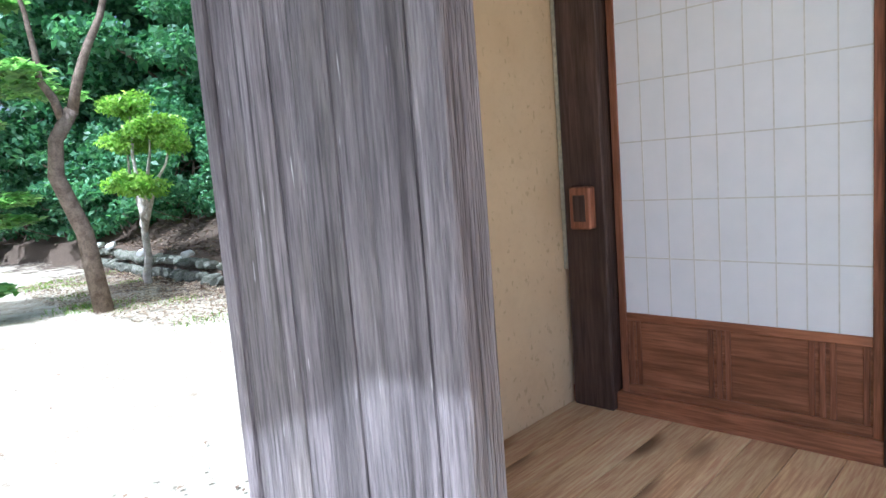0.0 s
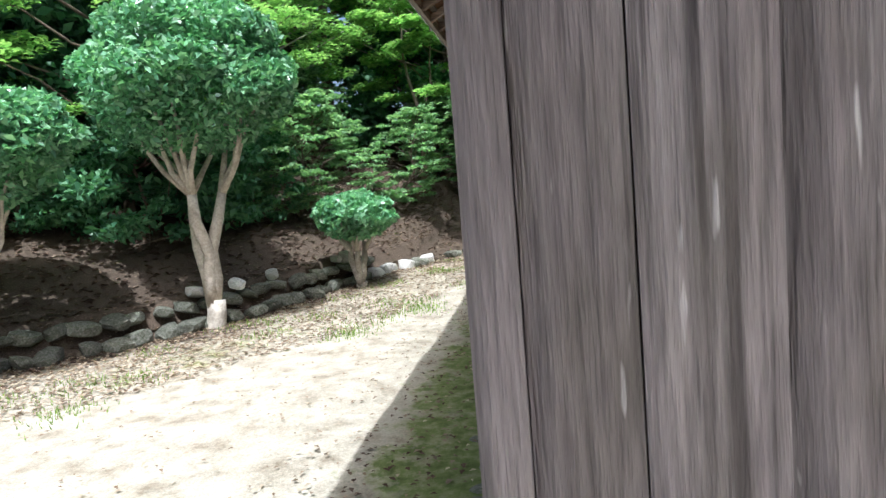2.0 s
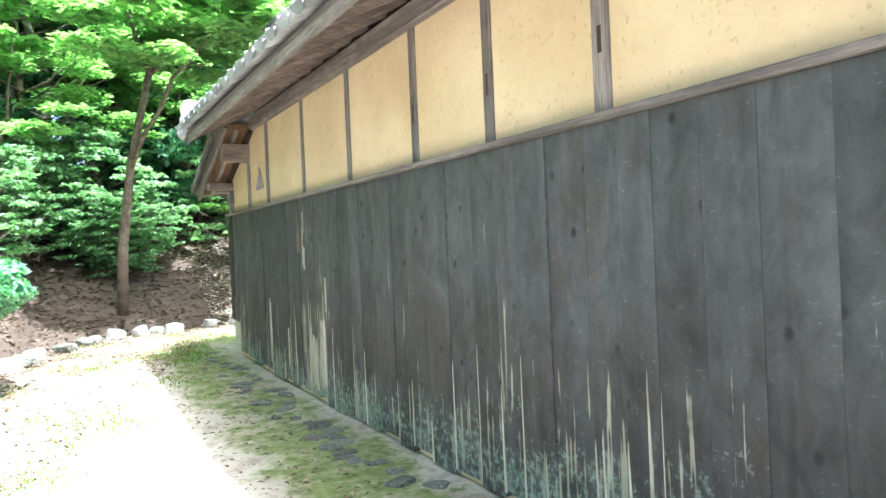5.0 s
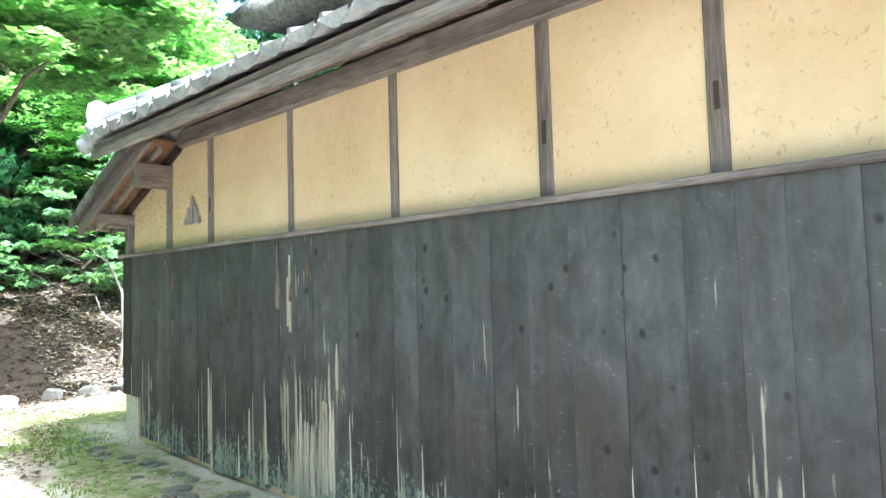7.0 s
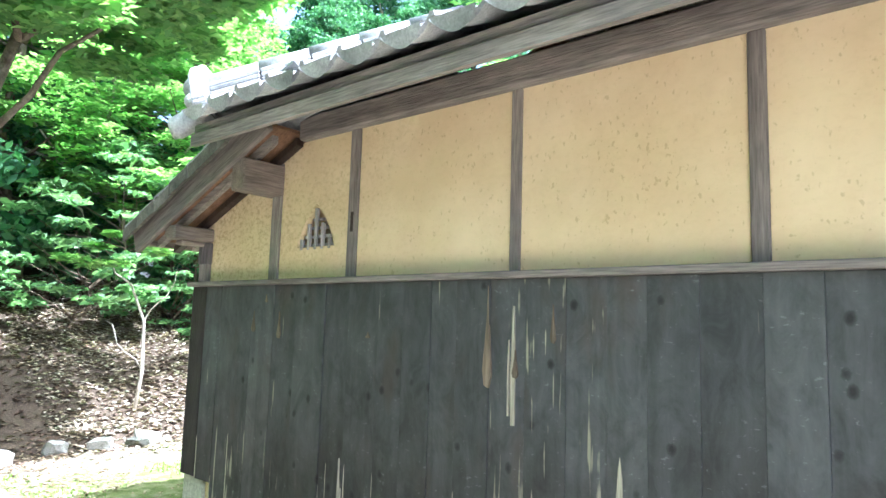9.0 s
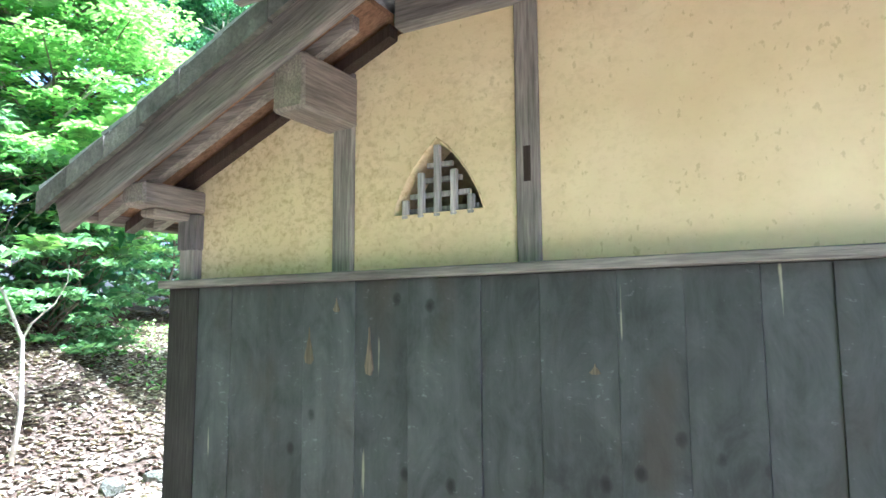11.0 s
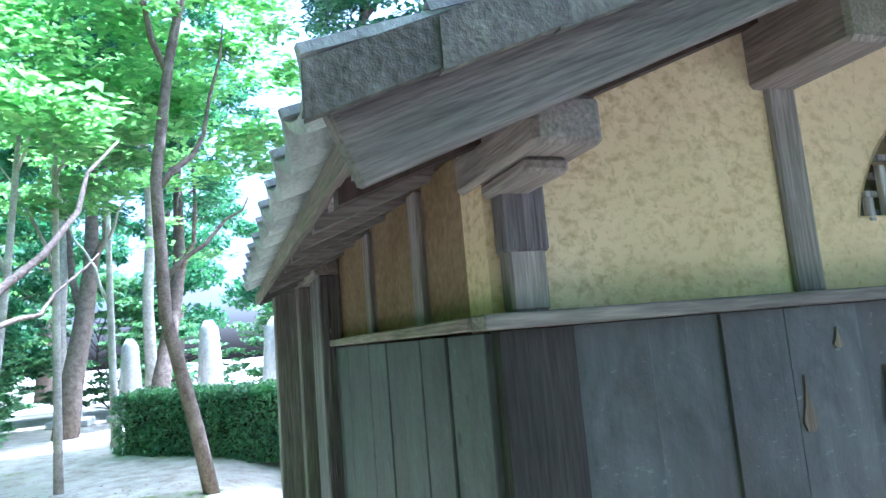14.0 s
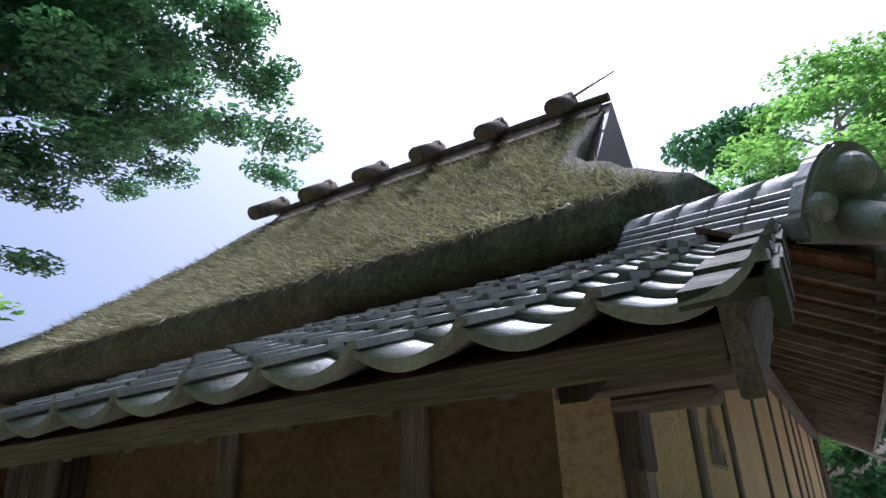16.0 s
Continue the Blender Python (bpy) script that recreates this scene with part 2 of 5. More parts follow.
# ochre plaster of the north wall, its shade put into the colour
SHADED_PLASTER = speckled("shaded_ochre_clay", [(0.3, (0.17, 0.115, 0.06)), (0.7, (0.26, 0.185, 0.105))], 3, 0.95, 40, 0.4, 0.1)
TILE = speckled("grey_roof_tile", [(0.3, (0.19, 0.19, 0.19)), (0.55, (0.33, 0.33, 0.325)), (0.75, (0.46, 0.46, 0.44))], 6, 0.42, 80, 0.3, 0.6, True)
# darker brown-grey variant of the roof tile, used along the verge
DARK_TILE = speckled("dark_brown_grey_tile", [(0.3, (0.075, 0.07, 0.06)), (0.55, (0.13, 0.12, 0.10)), (0.78, (0.24, 0.225, 0.19))], 9, 0.85, 60, 0.6, 0.2, True)
STONE = speckled("mossy_field_stone", [(0.35, (0.07, 0.08, 0.05)), (0.55, (0.16, 0.16, 0.13)), (0.75, (0.29, 0.285, 0.25))], 7, 0.9, 45, 0.8, 0.2, True)
PALE_STONE = speckled("pale_stone", [(0.3, (0.35, 0.34, 0.31)), (0.7, (0.58, 0.57, 0.52))], 6, 0.9, 40, 0.6, 0.2, True)
PALE_PLASTER = speckled("pale_lime_render", [(0.3, (0.42, 0.41, 0.30)), (0.7, (0.55, 0.53, 0.42))], 5, 0.95, 50, 0.3)
BARK = speckled("grey_brown_bark", [(0.3, (0.10, 0.075, 0.055)), (0.7, (0.24, 0.19, 0.145))], 9, 0.95, 50, 1.0, 0.1)
PALE_BARK = speckled("pale_smooth_bark", [(0.3, (0.30, 0.26, 0.21)), (0.7, (0.58, 0.53, 0.45))], 7, 0.9, 40, 0.6, 0.15)
SOIL = speckled("dark_soil", [(0.3, (0.05, 0.035, 0.025)), (0.7, (0.11, 0.08, 0.06))], 5)
# the dim interior's shade is put into this wall colour
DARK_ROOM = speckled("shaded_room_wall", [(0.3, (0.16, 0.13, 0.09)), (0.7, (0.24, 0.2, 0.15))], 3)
WHITE_WALL = speckled("white_lime_wall", [(0.3, (0.62, 0.61, 0.58)), (0.7, (0.75, 0.74, 0.71))], 3, 0.9, 60, 0.1)


def thatch():
    m, nt, b = material("old_mossy_thatch", 1.0, 0.05)
    v = coords(nt, vary=False)
    n1 = noise_tex(nt, v, 1.8, 5, 0.7)
    n2 = noise_tex(nt, coords(nt, (1, 1, 0.5), vary=False), 24, 4, 0.7)
    col = ramp(nt, n1, [(0.3, (0.14, 0.125, 0.10)), (0.6, (0.27, 0.25, 0.205)), (0.8, (0.19, 0.20, 0.14))])
    col = mix(nt, 0.6, col, ramp(nt, n2, [(0.3, grey(0.15)), (0.7, grey(0.85))]), "OVERLAY")
    nt.links.new(col, b.inputs["Base Color"])
    bump(nt, b, n2, 1.0, 0.05)
    return m


THATCH = thatch()


def paper():
    m, nt, b = material("white_shoji_paper", 0.9, 0.1)
    n = noise_tex(nt, coords(nt), 7, 4)
    nt.links.new(ramp(nt, n, [(0.3, (0.80, 0.83, 0.86)), (0.7, (0.86, 0.88, 0.91))]), b.inputs["Base Color"])
    return m


PAPER = paper()


def leaves(name, stops, trans=0.35, rough=0.45, spec=0.35):
    """Leaves: a tone of its own for each leaf, light passing through."""
    m, nt, b = material(name, rough, spec)
    geo = nt.nodes.new("ShaderNodeNewGeometry")
    col = ramp(nt, geo.outputs["Random Per Island"], stops)
    col = mix(nt, 0.5, col, ramp(nt, noise_tex(nt, coords(nt), 0.9, 3), [(0.3, grey(0.3)), (0.7, grey(0.75))]), "OVERLAY")
    nt.links.new(col, b.inputs["Base Color"])
    tr = nt.nodes.new("ShaderNodeBsdfTranslucent")
    nt.links.new(mix(nt, 1.0, col, (1.4, 1.6, 0.9), "MULTIPLY"), tr.inputs[0])
    ms = nt.nodes.new("ShaderNodeMixShader")
    ms.inputs[0].default_value = trans
    nt.links.new(b.outputs[0], ms.inputs[1])
    nt.links.new(tr.outputs[0], ms.inputs[2])
    nt.links.new(ms.outputs[0], nt.nodes["Material Output"].inputs[0])
    return m


LEAF_GLOSSY = leaves("glossy_camellia_leaf", [(0.0, (0.075, 0.20, 0.10)), (0.5, (0.15, 0.34, 0.18)), (1.0, (0.29, 0.48, 0.29))], 0.32, 0.28, 0.7)
LEAF_DARK = leaves("dark_forest_leaf", [(0.0, (0.035, 0.105, 0.055)), (0.5, (0.075, 0.19, 0.095)), (1.0, (0.14, 0.285, 0.14))], 0.36)
LEAF_MAPLE = leaves("light_maple_leaf", [(0.0, (0.115, 0.24, 0.075)), (0.5, (0.205, 0.36, 0.12)), (1.0, (0.34, 0.49, 0.18))], 0.5)
LEAF_YELLOW = leaves("yellow_green_leaf", [(0.0, (0.14, 0.27, 0.04)), (0.6, (0.24, 0.40, 0.06)), (1.0, (0.36, 0.50, 0.10))], 0.45)
LEAF_FALLEN = leaves("fallen_brown_leaf", [(0.0, (0.06, 0.036, 0.026)), (0.55, (0.115, 0.075, 0.054)), (1.0, (0.24, 0.185, 0.14))], 0.1, 0.9, 0.1)
GRASS = leaves("grass_blade", [(0.0, (0.10, 0.19, 0.03)), (1.0, (0.25, 0.36, 0.07))], 0.4, 0.6, 0.2)


# ---- helpers for meshes ----
def mesh_object(name, bm, mat, parent=None, label=""):
    me = bpy.data.meshes.new(name)
    bm.to_mesh(me)
    bm.free()
    me.materials.append(mat)
    ob = new(name, me)
    if parent:
        ob.parent = parent
    if label:
        tagged(ob, label)
    return ob


part = mesh_object


def thing(name, at, label, category, group="", kind=""):
    ob = new(name)
    ob.empty_display_size = 0.1
    ob.location = at
    return tagged(ob, label, category, group, kind)


def add_box(bm, lo, hi, bevel=0.0, turn=None):
    """A box between two corners, edges rounded by bevel, turned by a matrix."""
    c = [(a + b) / 2 for a, b in zip(lo, hi)]
    s = [max(1e-4, b - a) for a, b in zip(lo, hi)]
    made = bmesh.ops.create_cube(bm, size=1, matrix=Matrix.LocRotScale(c, None, s))["verts"]
    if bevel:
        edges = list({e for v in made for e in v.link_edges})
        made = bmesh.ops.bevel(bm, geom=edges, offset=bevel, segments=1, affect="EDGES", clamp_overlap=True)["verts"]
    if turn is not None:
        bmesh.ops.transform(bm, matrix=turn, verts=list({v for v in made}))
    return bm


def box(lo, hi, bevel=0.004, turn=None):
    return add_box(bmesh.new(), lo, hi, bevel, turn)


def prism(profile, y0, y1, axis="y"):
    """A closed outline (a, b) drawn out along an axis: y gives (x, z), x gives (y, z)."""
    bm = bmesh.new()
    rows = []
    for t in (y0, y1):
        rows.append([bm.verts.new((a, t, b) if axis == "y" else (t, a, b)) for a, b in profile])
    n = len(profile)
    for i in range(n):
        bm.faces.new((rows[0][i], rows[0][(i + 1) % n], rows[1][(i + 1) % n], rows[1][i]))
    bm.faces.new(rows[0][::-1])
    bm.faces.new(rows[1])
    bmesh.ops.recalc_face_normals(bm, faces=bm.faces[:])
    return bm


def add_tube(bm, pts, radii, sides=8):
    """A tapered tube through points: trunks and limbs."""
    rings = []
    for i, p in enumerate(pts):
        p = Vector(p)
        d = (Vector(pts[min(i + 1, len(pts) - 1)]) - Vector(pts[max(i - 1, 0)])).normalized()
        a = d.cross(Vector((0.31, 0.87, 0.11))).normalized()
        c = d.cross(a)
        rings.append([bm.verts.new(p + (a * math.cos(k * math.tau / sides) + c * math.sin(k * math.tau / sides)) * radii[i]) for k in range(sides)])
    for r0, r1 in zip(rings, rings[1:]):
        for k in range(sides):
            f = bm.faces.new((r0[k], r0[(k + 1) % sides], r1[(k + 1) % sides], r1[k]))
            f.smooth = True
    bm.faces.new(rings[-1])
    bm.faces.new(rings[0][::-1])
    return bm


def bent(rng, p, q, n=5, wob=0.05):
    p, q = Vector(p), Vector(q)
    out = []
    for i in range(n):
        t = i / (n - 1)
        w = math.sin(t * math.pi) if 0 < i < n - 1 else 0
        out.append(p.lerp(q, t) + Vector([rng.uniform(-1, 1) * wob * w for _ in range(3)]))
    return out


def leaf_mesh(name, centres, size, seed, up=0.5, narrow=0.5):
    """One mesh of four-cornered, folded leaves about the given centres."""
    rs = np.random.RandomState(seed)
    c = np.asarray(centres, float)
    n = len(c)
    nor = rs.normal(size=(n, 3))
    nor /= np.linalg.norm(nor, axis=1)[:, None]
    nor = nor * (1 - up) + np.array((0, 0, 1.0)) * up
    nor /= np.linalg.norm(nor, axis=1)[:, None] + 1e-9
    a = np.cross(nor, rs.normal(size=(n, 3)))
    a /= np.linalg.norm(a, axis=1)[:, None] + 1e-9
    b = np.cross(nor, a)
    s = size * rs.uniform(0.6, 1.3, (n, 1))
    v = np.stack([c - a * s, c - b * s * narrow + nor * s * 0.18, c + a * s - nor * s * 0.2, c + b * s * narrow + nor * s * 0.18], 1).reshape(-1, 3)
    me = bpy.data.meshes.new(name)
    me.vertices.add(4 * n)
    me.vertices.foreach_set("co", v.ravel())
    me.loops.add(4 * n)
    me.loops.foreach_set("vertex_index", np.arange(4 * n, dtype=np.int32))
    me.polygons.add(n)
    me.polygons.foreach_set("loop_start", np.arange(0, 4 * n, 4, dtype=np.int32))
    me.update(calc_edges=True)
    me.validate()
    return me


def cloud(rs, blobs, n, shell=0.55):
    """n points in ellipsoids (x, y, z, rx, ry, rz), denser towards the skin, in clumps."""
    w = np.array([b[3] * b[4] * b[5] for b in blobs]) ** 0.67
    pick = rs.choice(len(blobs), n, p=w / w.sum())
    bl = np.array(blobs)[pick]
    d = rs.normal(size=(n, 3))
    d /= np.linalg.norm(d, axis=1)[:, None]
    r = shell + (1 - shell) * rs.uniform(size=(n, 1)) ** 0.7
    return bl[:, :3] + d * r * bl[:, 3:6]


# ---- ground ----
EDGE = [(-30, -9), (-14, -5.8), (-9.0, -6.1), (-6.6, -6.0), (-5.0, -4.5), (-3.9, -2.8), (-2.9, -0.2), (-1.5, 2.9), (0.4, 3.55), (3.4, 3.2), (6.5, 3.8), (12, 5.6), (30, 14)]


def beyond(x, y):
    """Signed distance past the foot of the bank (numpy arrays)."""
    x, y = np.asarray(x, float), np.asarray(y, float)
    best = np.full(x.shape, 1e9)
    sign = np.zeros(x.shape)
    for (ax, ay), (bx, by) in zip(EDGE, EDGE[1:]):
        dx, dy = bx - ax, by - ay
        t = np.clip(((x - ax) * dx + (y - ay) * dy) / (dx * dx + dy * dy), 0, 1)
        d = np.hypot(x - ax - t * dx, y - ay - t * dy)
        s = np.sign(dx * (y - ay) - dy * (x - ax))
        near = d < best
        best, sign = np.where(near, d, best), np.where(near, s, sign)
    return best * sign


def ground_z(x, y):
    x, y = np.asarray(x, float), np.asarray(y, float)
    d = beyond(x, y)
    ease = lambda t: np.clip(t, 0, 1) ** 2 * (3 - 2 * np.clip(t, 0, 1))
    z = 0.12 * ease((y + 4) / 4) + 0.33 * ease((x - 0.5) / 6) * ease((y + 1) / 2)
    wall = np.where(x < -2.4, 0.42, 0.16) * ease(d / 0.25)
    soft = np.where(x > 3, 0.22, 0.42)
    z = z + wall + soft * np.clip(d - 0.25, 0, 9) * ease((d - 0.25) / 1.0)
    return z + 0.02 * np.sin(x * 1.7 + 1) * np.sin(y * 1.3) + 0.012 * np.sin(x * 4.1) * np.sin(y * 3.7 + 2)


def gz(x, y):
    return float(ground_z(np.array([x]), np.array([y]))[0])


def ground_material():
    m, nt, b = material("sandy_ground_with_moss_and_litter", 0.95, 0.1)
    at = nt.nodes.new("ShaderNodeAttribute")
    at.attribute_name = "kind"
    sep = nt.nodes.new("ShaderNodeSeparateColor")
    nt.links.new(at.outputs["Color"], sep.inputs[0])
    v = coords(nt, vary=False)
    big, mid, fine = noise_tex(nt, v, 0.7, 5), noise_tex(nt, v, 3.5, 5, 0.7), noise_tex(nt, v, 60, 4, 0.7)
    sand = ramp(nt, mid, [(0.3, (0.22, 0.185, 0.13)), (0.46, (0.36, 0.325, 0.25)), (0.7, (0.50, 0.46, 0.37))])
    sand = mix(nt, 0.55, sand, ramp(nt, fine, [(0.3, grey(0.3)), (0.7, grey(0.75))]), "OVERLAY")
    moss = ramp(nt, noise_tex(nt, v, 9, 5, 0.7), [(0.3, (0.075, 0.10, 0.03)), (0.5, (0.16, 0.19, 0.065)), (0.72, (0.30, 0.28, 0.18))])
    litter = ramp(nt, fine, [(0.3, (0.04, 0.03, 0.021)), (0.55, (0.095, 0.072, 0.053)), (0.75, (0.19, 0.15, 0.11))])
    grass = ramp(nt, fine, [(0.3, (0.16, 0.18, 0.06)), (0.7, (0.34, 0.33, 0.15))])

    def masked(chan, base, over, lo=0.45, hi=0.65):
        f = calc(nt, "ADD", chan, calc(nt, "MULTIPLY", calc(nt, "SUBTRACT", mid, 0.5), 1.3))
        f = calc(nt, "ADD", f, calc(nt, "MULTIPLY", calc(nt, "SUBTRACT", big, 0.5), 0.8))
        return mix(nt, ramp(nt, f, [(lo, grey(0)), (hi, grey(1))]), base, over)

    col = masked(sep.outputs[2], sand, grass)
    col = masked(sep.outputs[1], col, moss)
    col = masked(sep.outputs[0], col, litter)
    nt.links.new(col, b.inputs["Base Color"])
    bump(nt, b, calc(nt, "ADD", mid, fine), 0.5, 0.02)
    return m


def build_ground():
    def axis(lo, hi, step, far):
        a = list(np.arange(lo, hi + 1e-6, step))
        s, p, q = step, lo, hi
        while q < far:
            s *= 1.22
            p, q = p - s, q + s
            a = [p] + a + [q]
        return np.array(a)

    xs, ys = axis(-13, 12, 0.125, 700), axis(-15, 12, 0.125, 700)
    gx, gy = np.meshgrid(xs, ys, indexing="ij")
    z = ground_z(gx, gy)
    nx, ny = gx.shape
    idx = np.arange(nx * ny).reshape(nx, ny)
    quads = np.stack([idx[:-1, :-1], idx[1:, :-1], idx[1:, 1:], idx[:-1, 1:]], -1).reshape(-1, 4)
    me = bpy.data.meshes.new("ground")
    me.vertices.add(nx * ny)
    me.vertices.foreach_set("co", np.stack([gx, gy, z], -1).ravel())
    me.loops.add(quads.size)
    me.loops.foreach_set("vertex_index", quads.ravel().astype(np.int32))
    me.polygons.add(len(quads))
    me.polygons.foreach_set("loop_start", np.arange(0, quads.size, 4, dtype=np.int32))
    me.update(calc_edges=True)
    d = beyond(gx, gy)
    litter = np.maximum(np.clip((d + 0.5) / 0.7, 0, 1), np.clip(1 + (d + 0.3) / np.where(gx < -4.5, 3.0, 2.2), 0, 1) * np.where(gx < -4.5, 0.62, 0.52))
    along = (gx > -1.35) & (gx < 0.1) & (gy > -9.9) & (gy < 1.2)
    moss = np.where(along, np.clip(1.35 - np.abs(gx + 0.56) / 0.70, 0, 1) * 0.72, 0)
    moss = np.maximum(moss, np.clip(1 - np.hypot(gx + 0.9, gy - 0.8) / 1.3, 0, 1) * 0.8)
    # added moss colour north of the house, to cut light bounced onto the wall
    moss = np.maximum(moss, np.where((gx > -0.6) & (gx < 7), np.clip(1.2 - np.abs(gy - 1.6) / 2.0, 0, 1) * 0.7, 0))
    grass = np.clip(1.15 - np.abs(d + 1.3) / 1.3, 0, 1) * np.where(gx < -1.0, 0.42, 0.4)
    col = me.color_attributes.new("kind", "FLOAT_COLOR", "POINT")
    col.data.foreach_set("color", np.stack([litter, moss, grass, np.ones_like(d)], -1).ravel())
    me.materials.append(ground_material())
    me.polygons.foreach_set("use_smooth", np.ones(len(quads), bool))
    tagged(new("ground", me), "pale sandy yard with moss, grass and a leaf-strewn bank", "ground", kind="structure")


build_ground()

# ---- house: sizes ----
TOP = 1.90  # top of the charred boarding
SILL = 1.93
BEAM = 2.84  # under the wall plate
SLOPE = 0.42
POSTS = [-0.92, -1.69, -2.858, -3.956, -5.06, -5.91, -6.77, -8.55]


def roof_low(y):
    """Underside of the low roof over the north end."""
    return 2.34 - SLOPE * y


# ---- house: west wall ----
WIN = [(-1.52, 2.139), (-1.503, 2.191), (-1.468, 2.259), (-1.425, 2.321), (-1.382, 2.369), (-1.335, 2.407), (-1.287, 2.364), (-1.24, 2.311), (-1.197, 2.244), (-1.164, 2.182), (-1.15, 2.139)]


def wall_with_hole(outline, hole, x0, x1):
    """A wall in the plane of y and z with one opening, between two depths."""
    from mathutils.geometry import tessellate_polygon

    loops = [[Vector((0, a, b)) for a, b in outline], [Vector((0, a, b)) for a, b in hole]]
    flat = [p for lp in loops for p in lp]
    bm = bmesh.new()
    f = [bm.verts.new((x0, p.y, p.z)) for p in flat]
    k = [bm.verts.new((x1, p.y, p.z)) for p in flat]
    for a, b, c in tessellate_polygon(loops):
        bm.faces.new((f[a], f[b], f[c]))
        bm.faces.new((k[c], k[b], k[a]))
    start = 0
    for lp in loops:
        n = len(lp)
        for i in range(n):
            a, b = start + i, start + (i + 1) % n
            bm.faces.new((f[a], f[b], k[b], k[a]))
        start += n
    bmesh.ops.recalc_face_normals(bm, faces=bm.faces[:])
    return bm


wall_west = mesh_object(
    "wall_west",
    wall_with_hole([(-9.64, -0.1), (0, -0.1), (0, roof_low(0)), (-1.18, BEAM), (-9.64, BEAM)], WIN, 0.012, 0.15),
    PLASTER,
)
tagged(wall_west, "ochre clay-plastered wall above black charred cedar boarding", "wall", kind="structure")

rng = random.Random(4)


def board(name, y0, y1, z0, z1, x_out, x_in, mat, parent, notch=0.0):
    bm = box((x_out, y0 + 0.0002, z0), (x_in, y1 - 0.0002, z1), 0.0015)
    ob = part(name, bm, mat, parent)
    return ob


y = -0.17
while y > -9.62:
    w = rng.uniform(0.17, 0.29)
    lo = max(y - w, -9.64)
    foot = rng.uniform(0.0, 0.07) + (0.42 if y > -0.2 else 0.0) + gz(-0.1, y)
    lift = rng.uniform(0, 0.012)
    worn = -3.25 < y < -2.6
    ob = board("charred_board", lo, y, foot, TOP, -0.03 - lift, 0.008 - lift * 0.5, CHARRED_WORN if worn else CHARRED, wall_west)
    for q in range(rng.choice((0, 1, 1, 2))):
        # bare wood where the board's edge has split away
        yb = y - 0.001 - (rng.uniform(0, w) if q else 0)
        hgt, wd = rng.uniform(0.25, 0.85), rng.uniform(0.008, 0.026)
        bm = bmesh.new()
        xs_ = -0.0315 - lift
        pts = [(yb, foot), (yb - wd, foot), (yb - wd * rng.uniform(0.5, 1.0), foot + hgt * 0.5), (yb - wd * 0.25, foot + hgt), (yb, foot + hgt * 0.9)]
        f0 = [bm.verts.new((xs_, a, b)) for a, b in pts]
        f1 = [bm.verts.new((xs_ + 0.004, a, b)) for a, b in pts]
        bm.faces.new(f0)
        for i in range(5):
            bm.faces.new((f0[i], f1[i], f1[(i + 1) % 5], f0[(i + 1) % 5]))
        bmesh.ops.recalc_face_normals(bm, faces=bm.faces[:])
        part("split_edge", bm, SPLINTER, ob, "pale bare wood along a split edge")
    y = lo
KNOT = wood("worn_knot_wood", (0.085, 0.064, 0.046), (0.21, 0.165, 0.115))
for ky, kz, kw, kh in ((-0.80, 1.60, 0.045, 0.13), (-1.08, 1.57, 0.035, 0.16), (-0.93, 1.79, 0.03, 0.05), (-1.91, 1.59, 0.035, 0.03), (-2.9, 1.45, 0.03, 0.12), (-3.1, 1.62, 0.025, 0.16), (-2.74, 1.42, 0.05, 0.45)):
    # bare patch around a knot, drawn out upwards
    pts = [(-0.5, 0.05), (-0.2, -0.08), (0.3, -0.05), (0.5, 0.12), (0.25, 0.4), (0.06, 0.7), (0.0, 1.0), (-0.1, 0.65), (-0.32, 0.35)]
    bm = bmesh.new()
    f0 = [bm.verts.new((-0.0455, ky + a * kw, kz + b * kh)) for a, b in pts]
    f1 = [bm.verts.new((-0.030, ky + a * kw, kz + b * kh)) for a, b in pts]
    bm.faces.new(f0)
    for i in range(len(pts)):
        bm.faces.new((f0[i], f1[i], f1[(i + 1) % len(pts)], f0[(i + 1) % len(pts)]))
    bmesh.ops.recalc_face_normals(bm, faces=bm.faces[:])
    part("worn_knot", bm, KNOT, wall_west, "bare brown patch around a knot")
for y0, y1, z0, z1 in ((-3.15, -2.98, 0.12, 0.95), (-3.38, -3.22, 0.12, 1.0), (-2.90, -2.86, 1.2, 1.78), (-3.43, -3.40, 0.8, 1.35), (-1.75, -1.71, 0.2, 0.95), (-2.35, -2.33, 0.2, 0.8)):
    # char weathered off down to bare wood, in upright slivers
    yb = y0
    while yb < y1 - 0.004:
        wd = min(rng.uniform(0.012, 0.04), y1 - yb)
        lo, hi = z0 + rng.uniform(0, 0.12) * (z1 - z0), z1 - rng.uniform(0, 0.45) * (z1 - z0)
        pts = [(yb, lo), (yb + wd * 0.8, lo), (yb + wd, lo + (hi - lo) * 0.4), (yb + wd * 0.7, lo + (hi - lo) * 0.8), (yb + wd * 0.45, hi), (yb + wd * 0.1, lo + (hi - lo) * 0.7)]
        bm = bmesh.new()
        f0 = [bm.verts.new((-0.0445, p, q)) for p, q in pts]
        f1 = [bm.verts.new((-0.030, p, q)) for p, q in pts]
        bm.faces.new(f0)
        for i in range(len(pts)):
            bm.faces.new((f0[i], f1[i], f1[(i + 1) % len(pts)], f0[(i + 1) % len(pts)]))
        bmesh.ops.recalc_face_normals(bm, faces=bm.faces[:])
        part("bare_sliver", bm, SPLINTER, wall_west, "pale bare wood where the char has weathered off")
        yb += wd + rng.uniform(0.0, 0.02)
# corner board, and the pale render that shows under the short boards at its foot
board("corner_board", -0.17, 0.012, 0.55, TOP, -0.042, 0.008, CORNER_WOOD, wall_west)
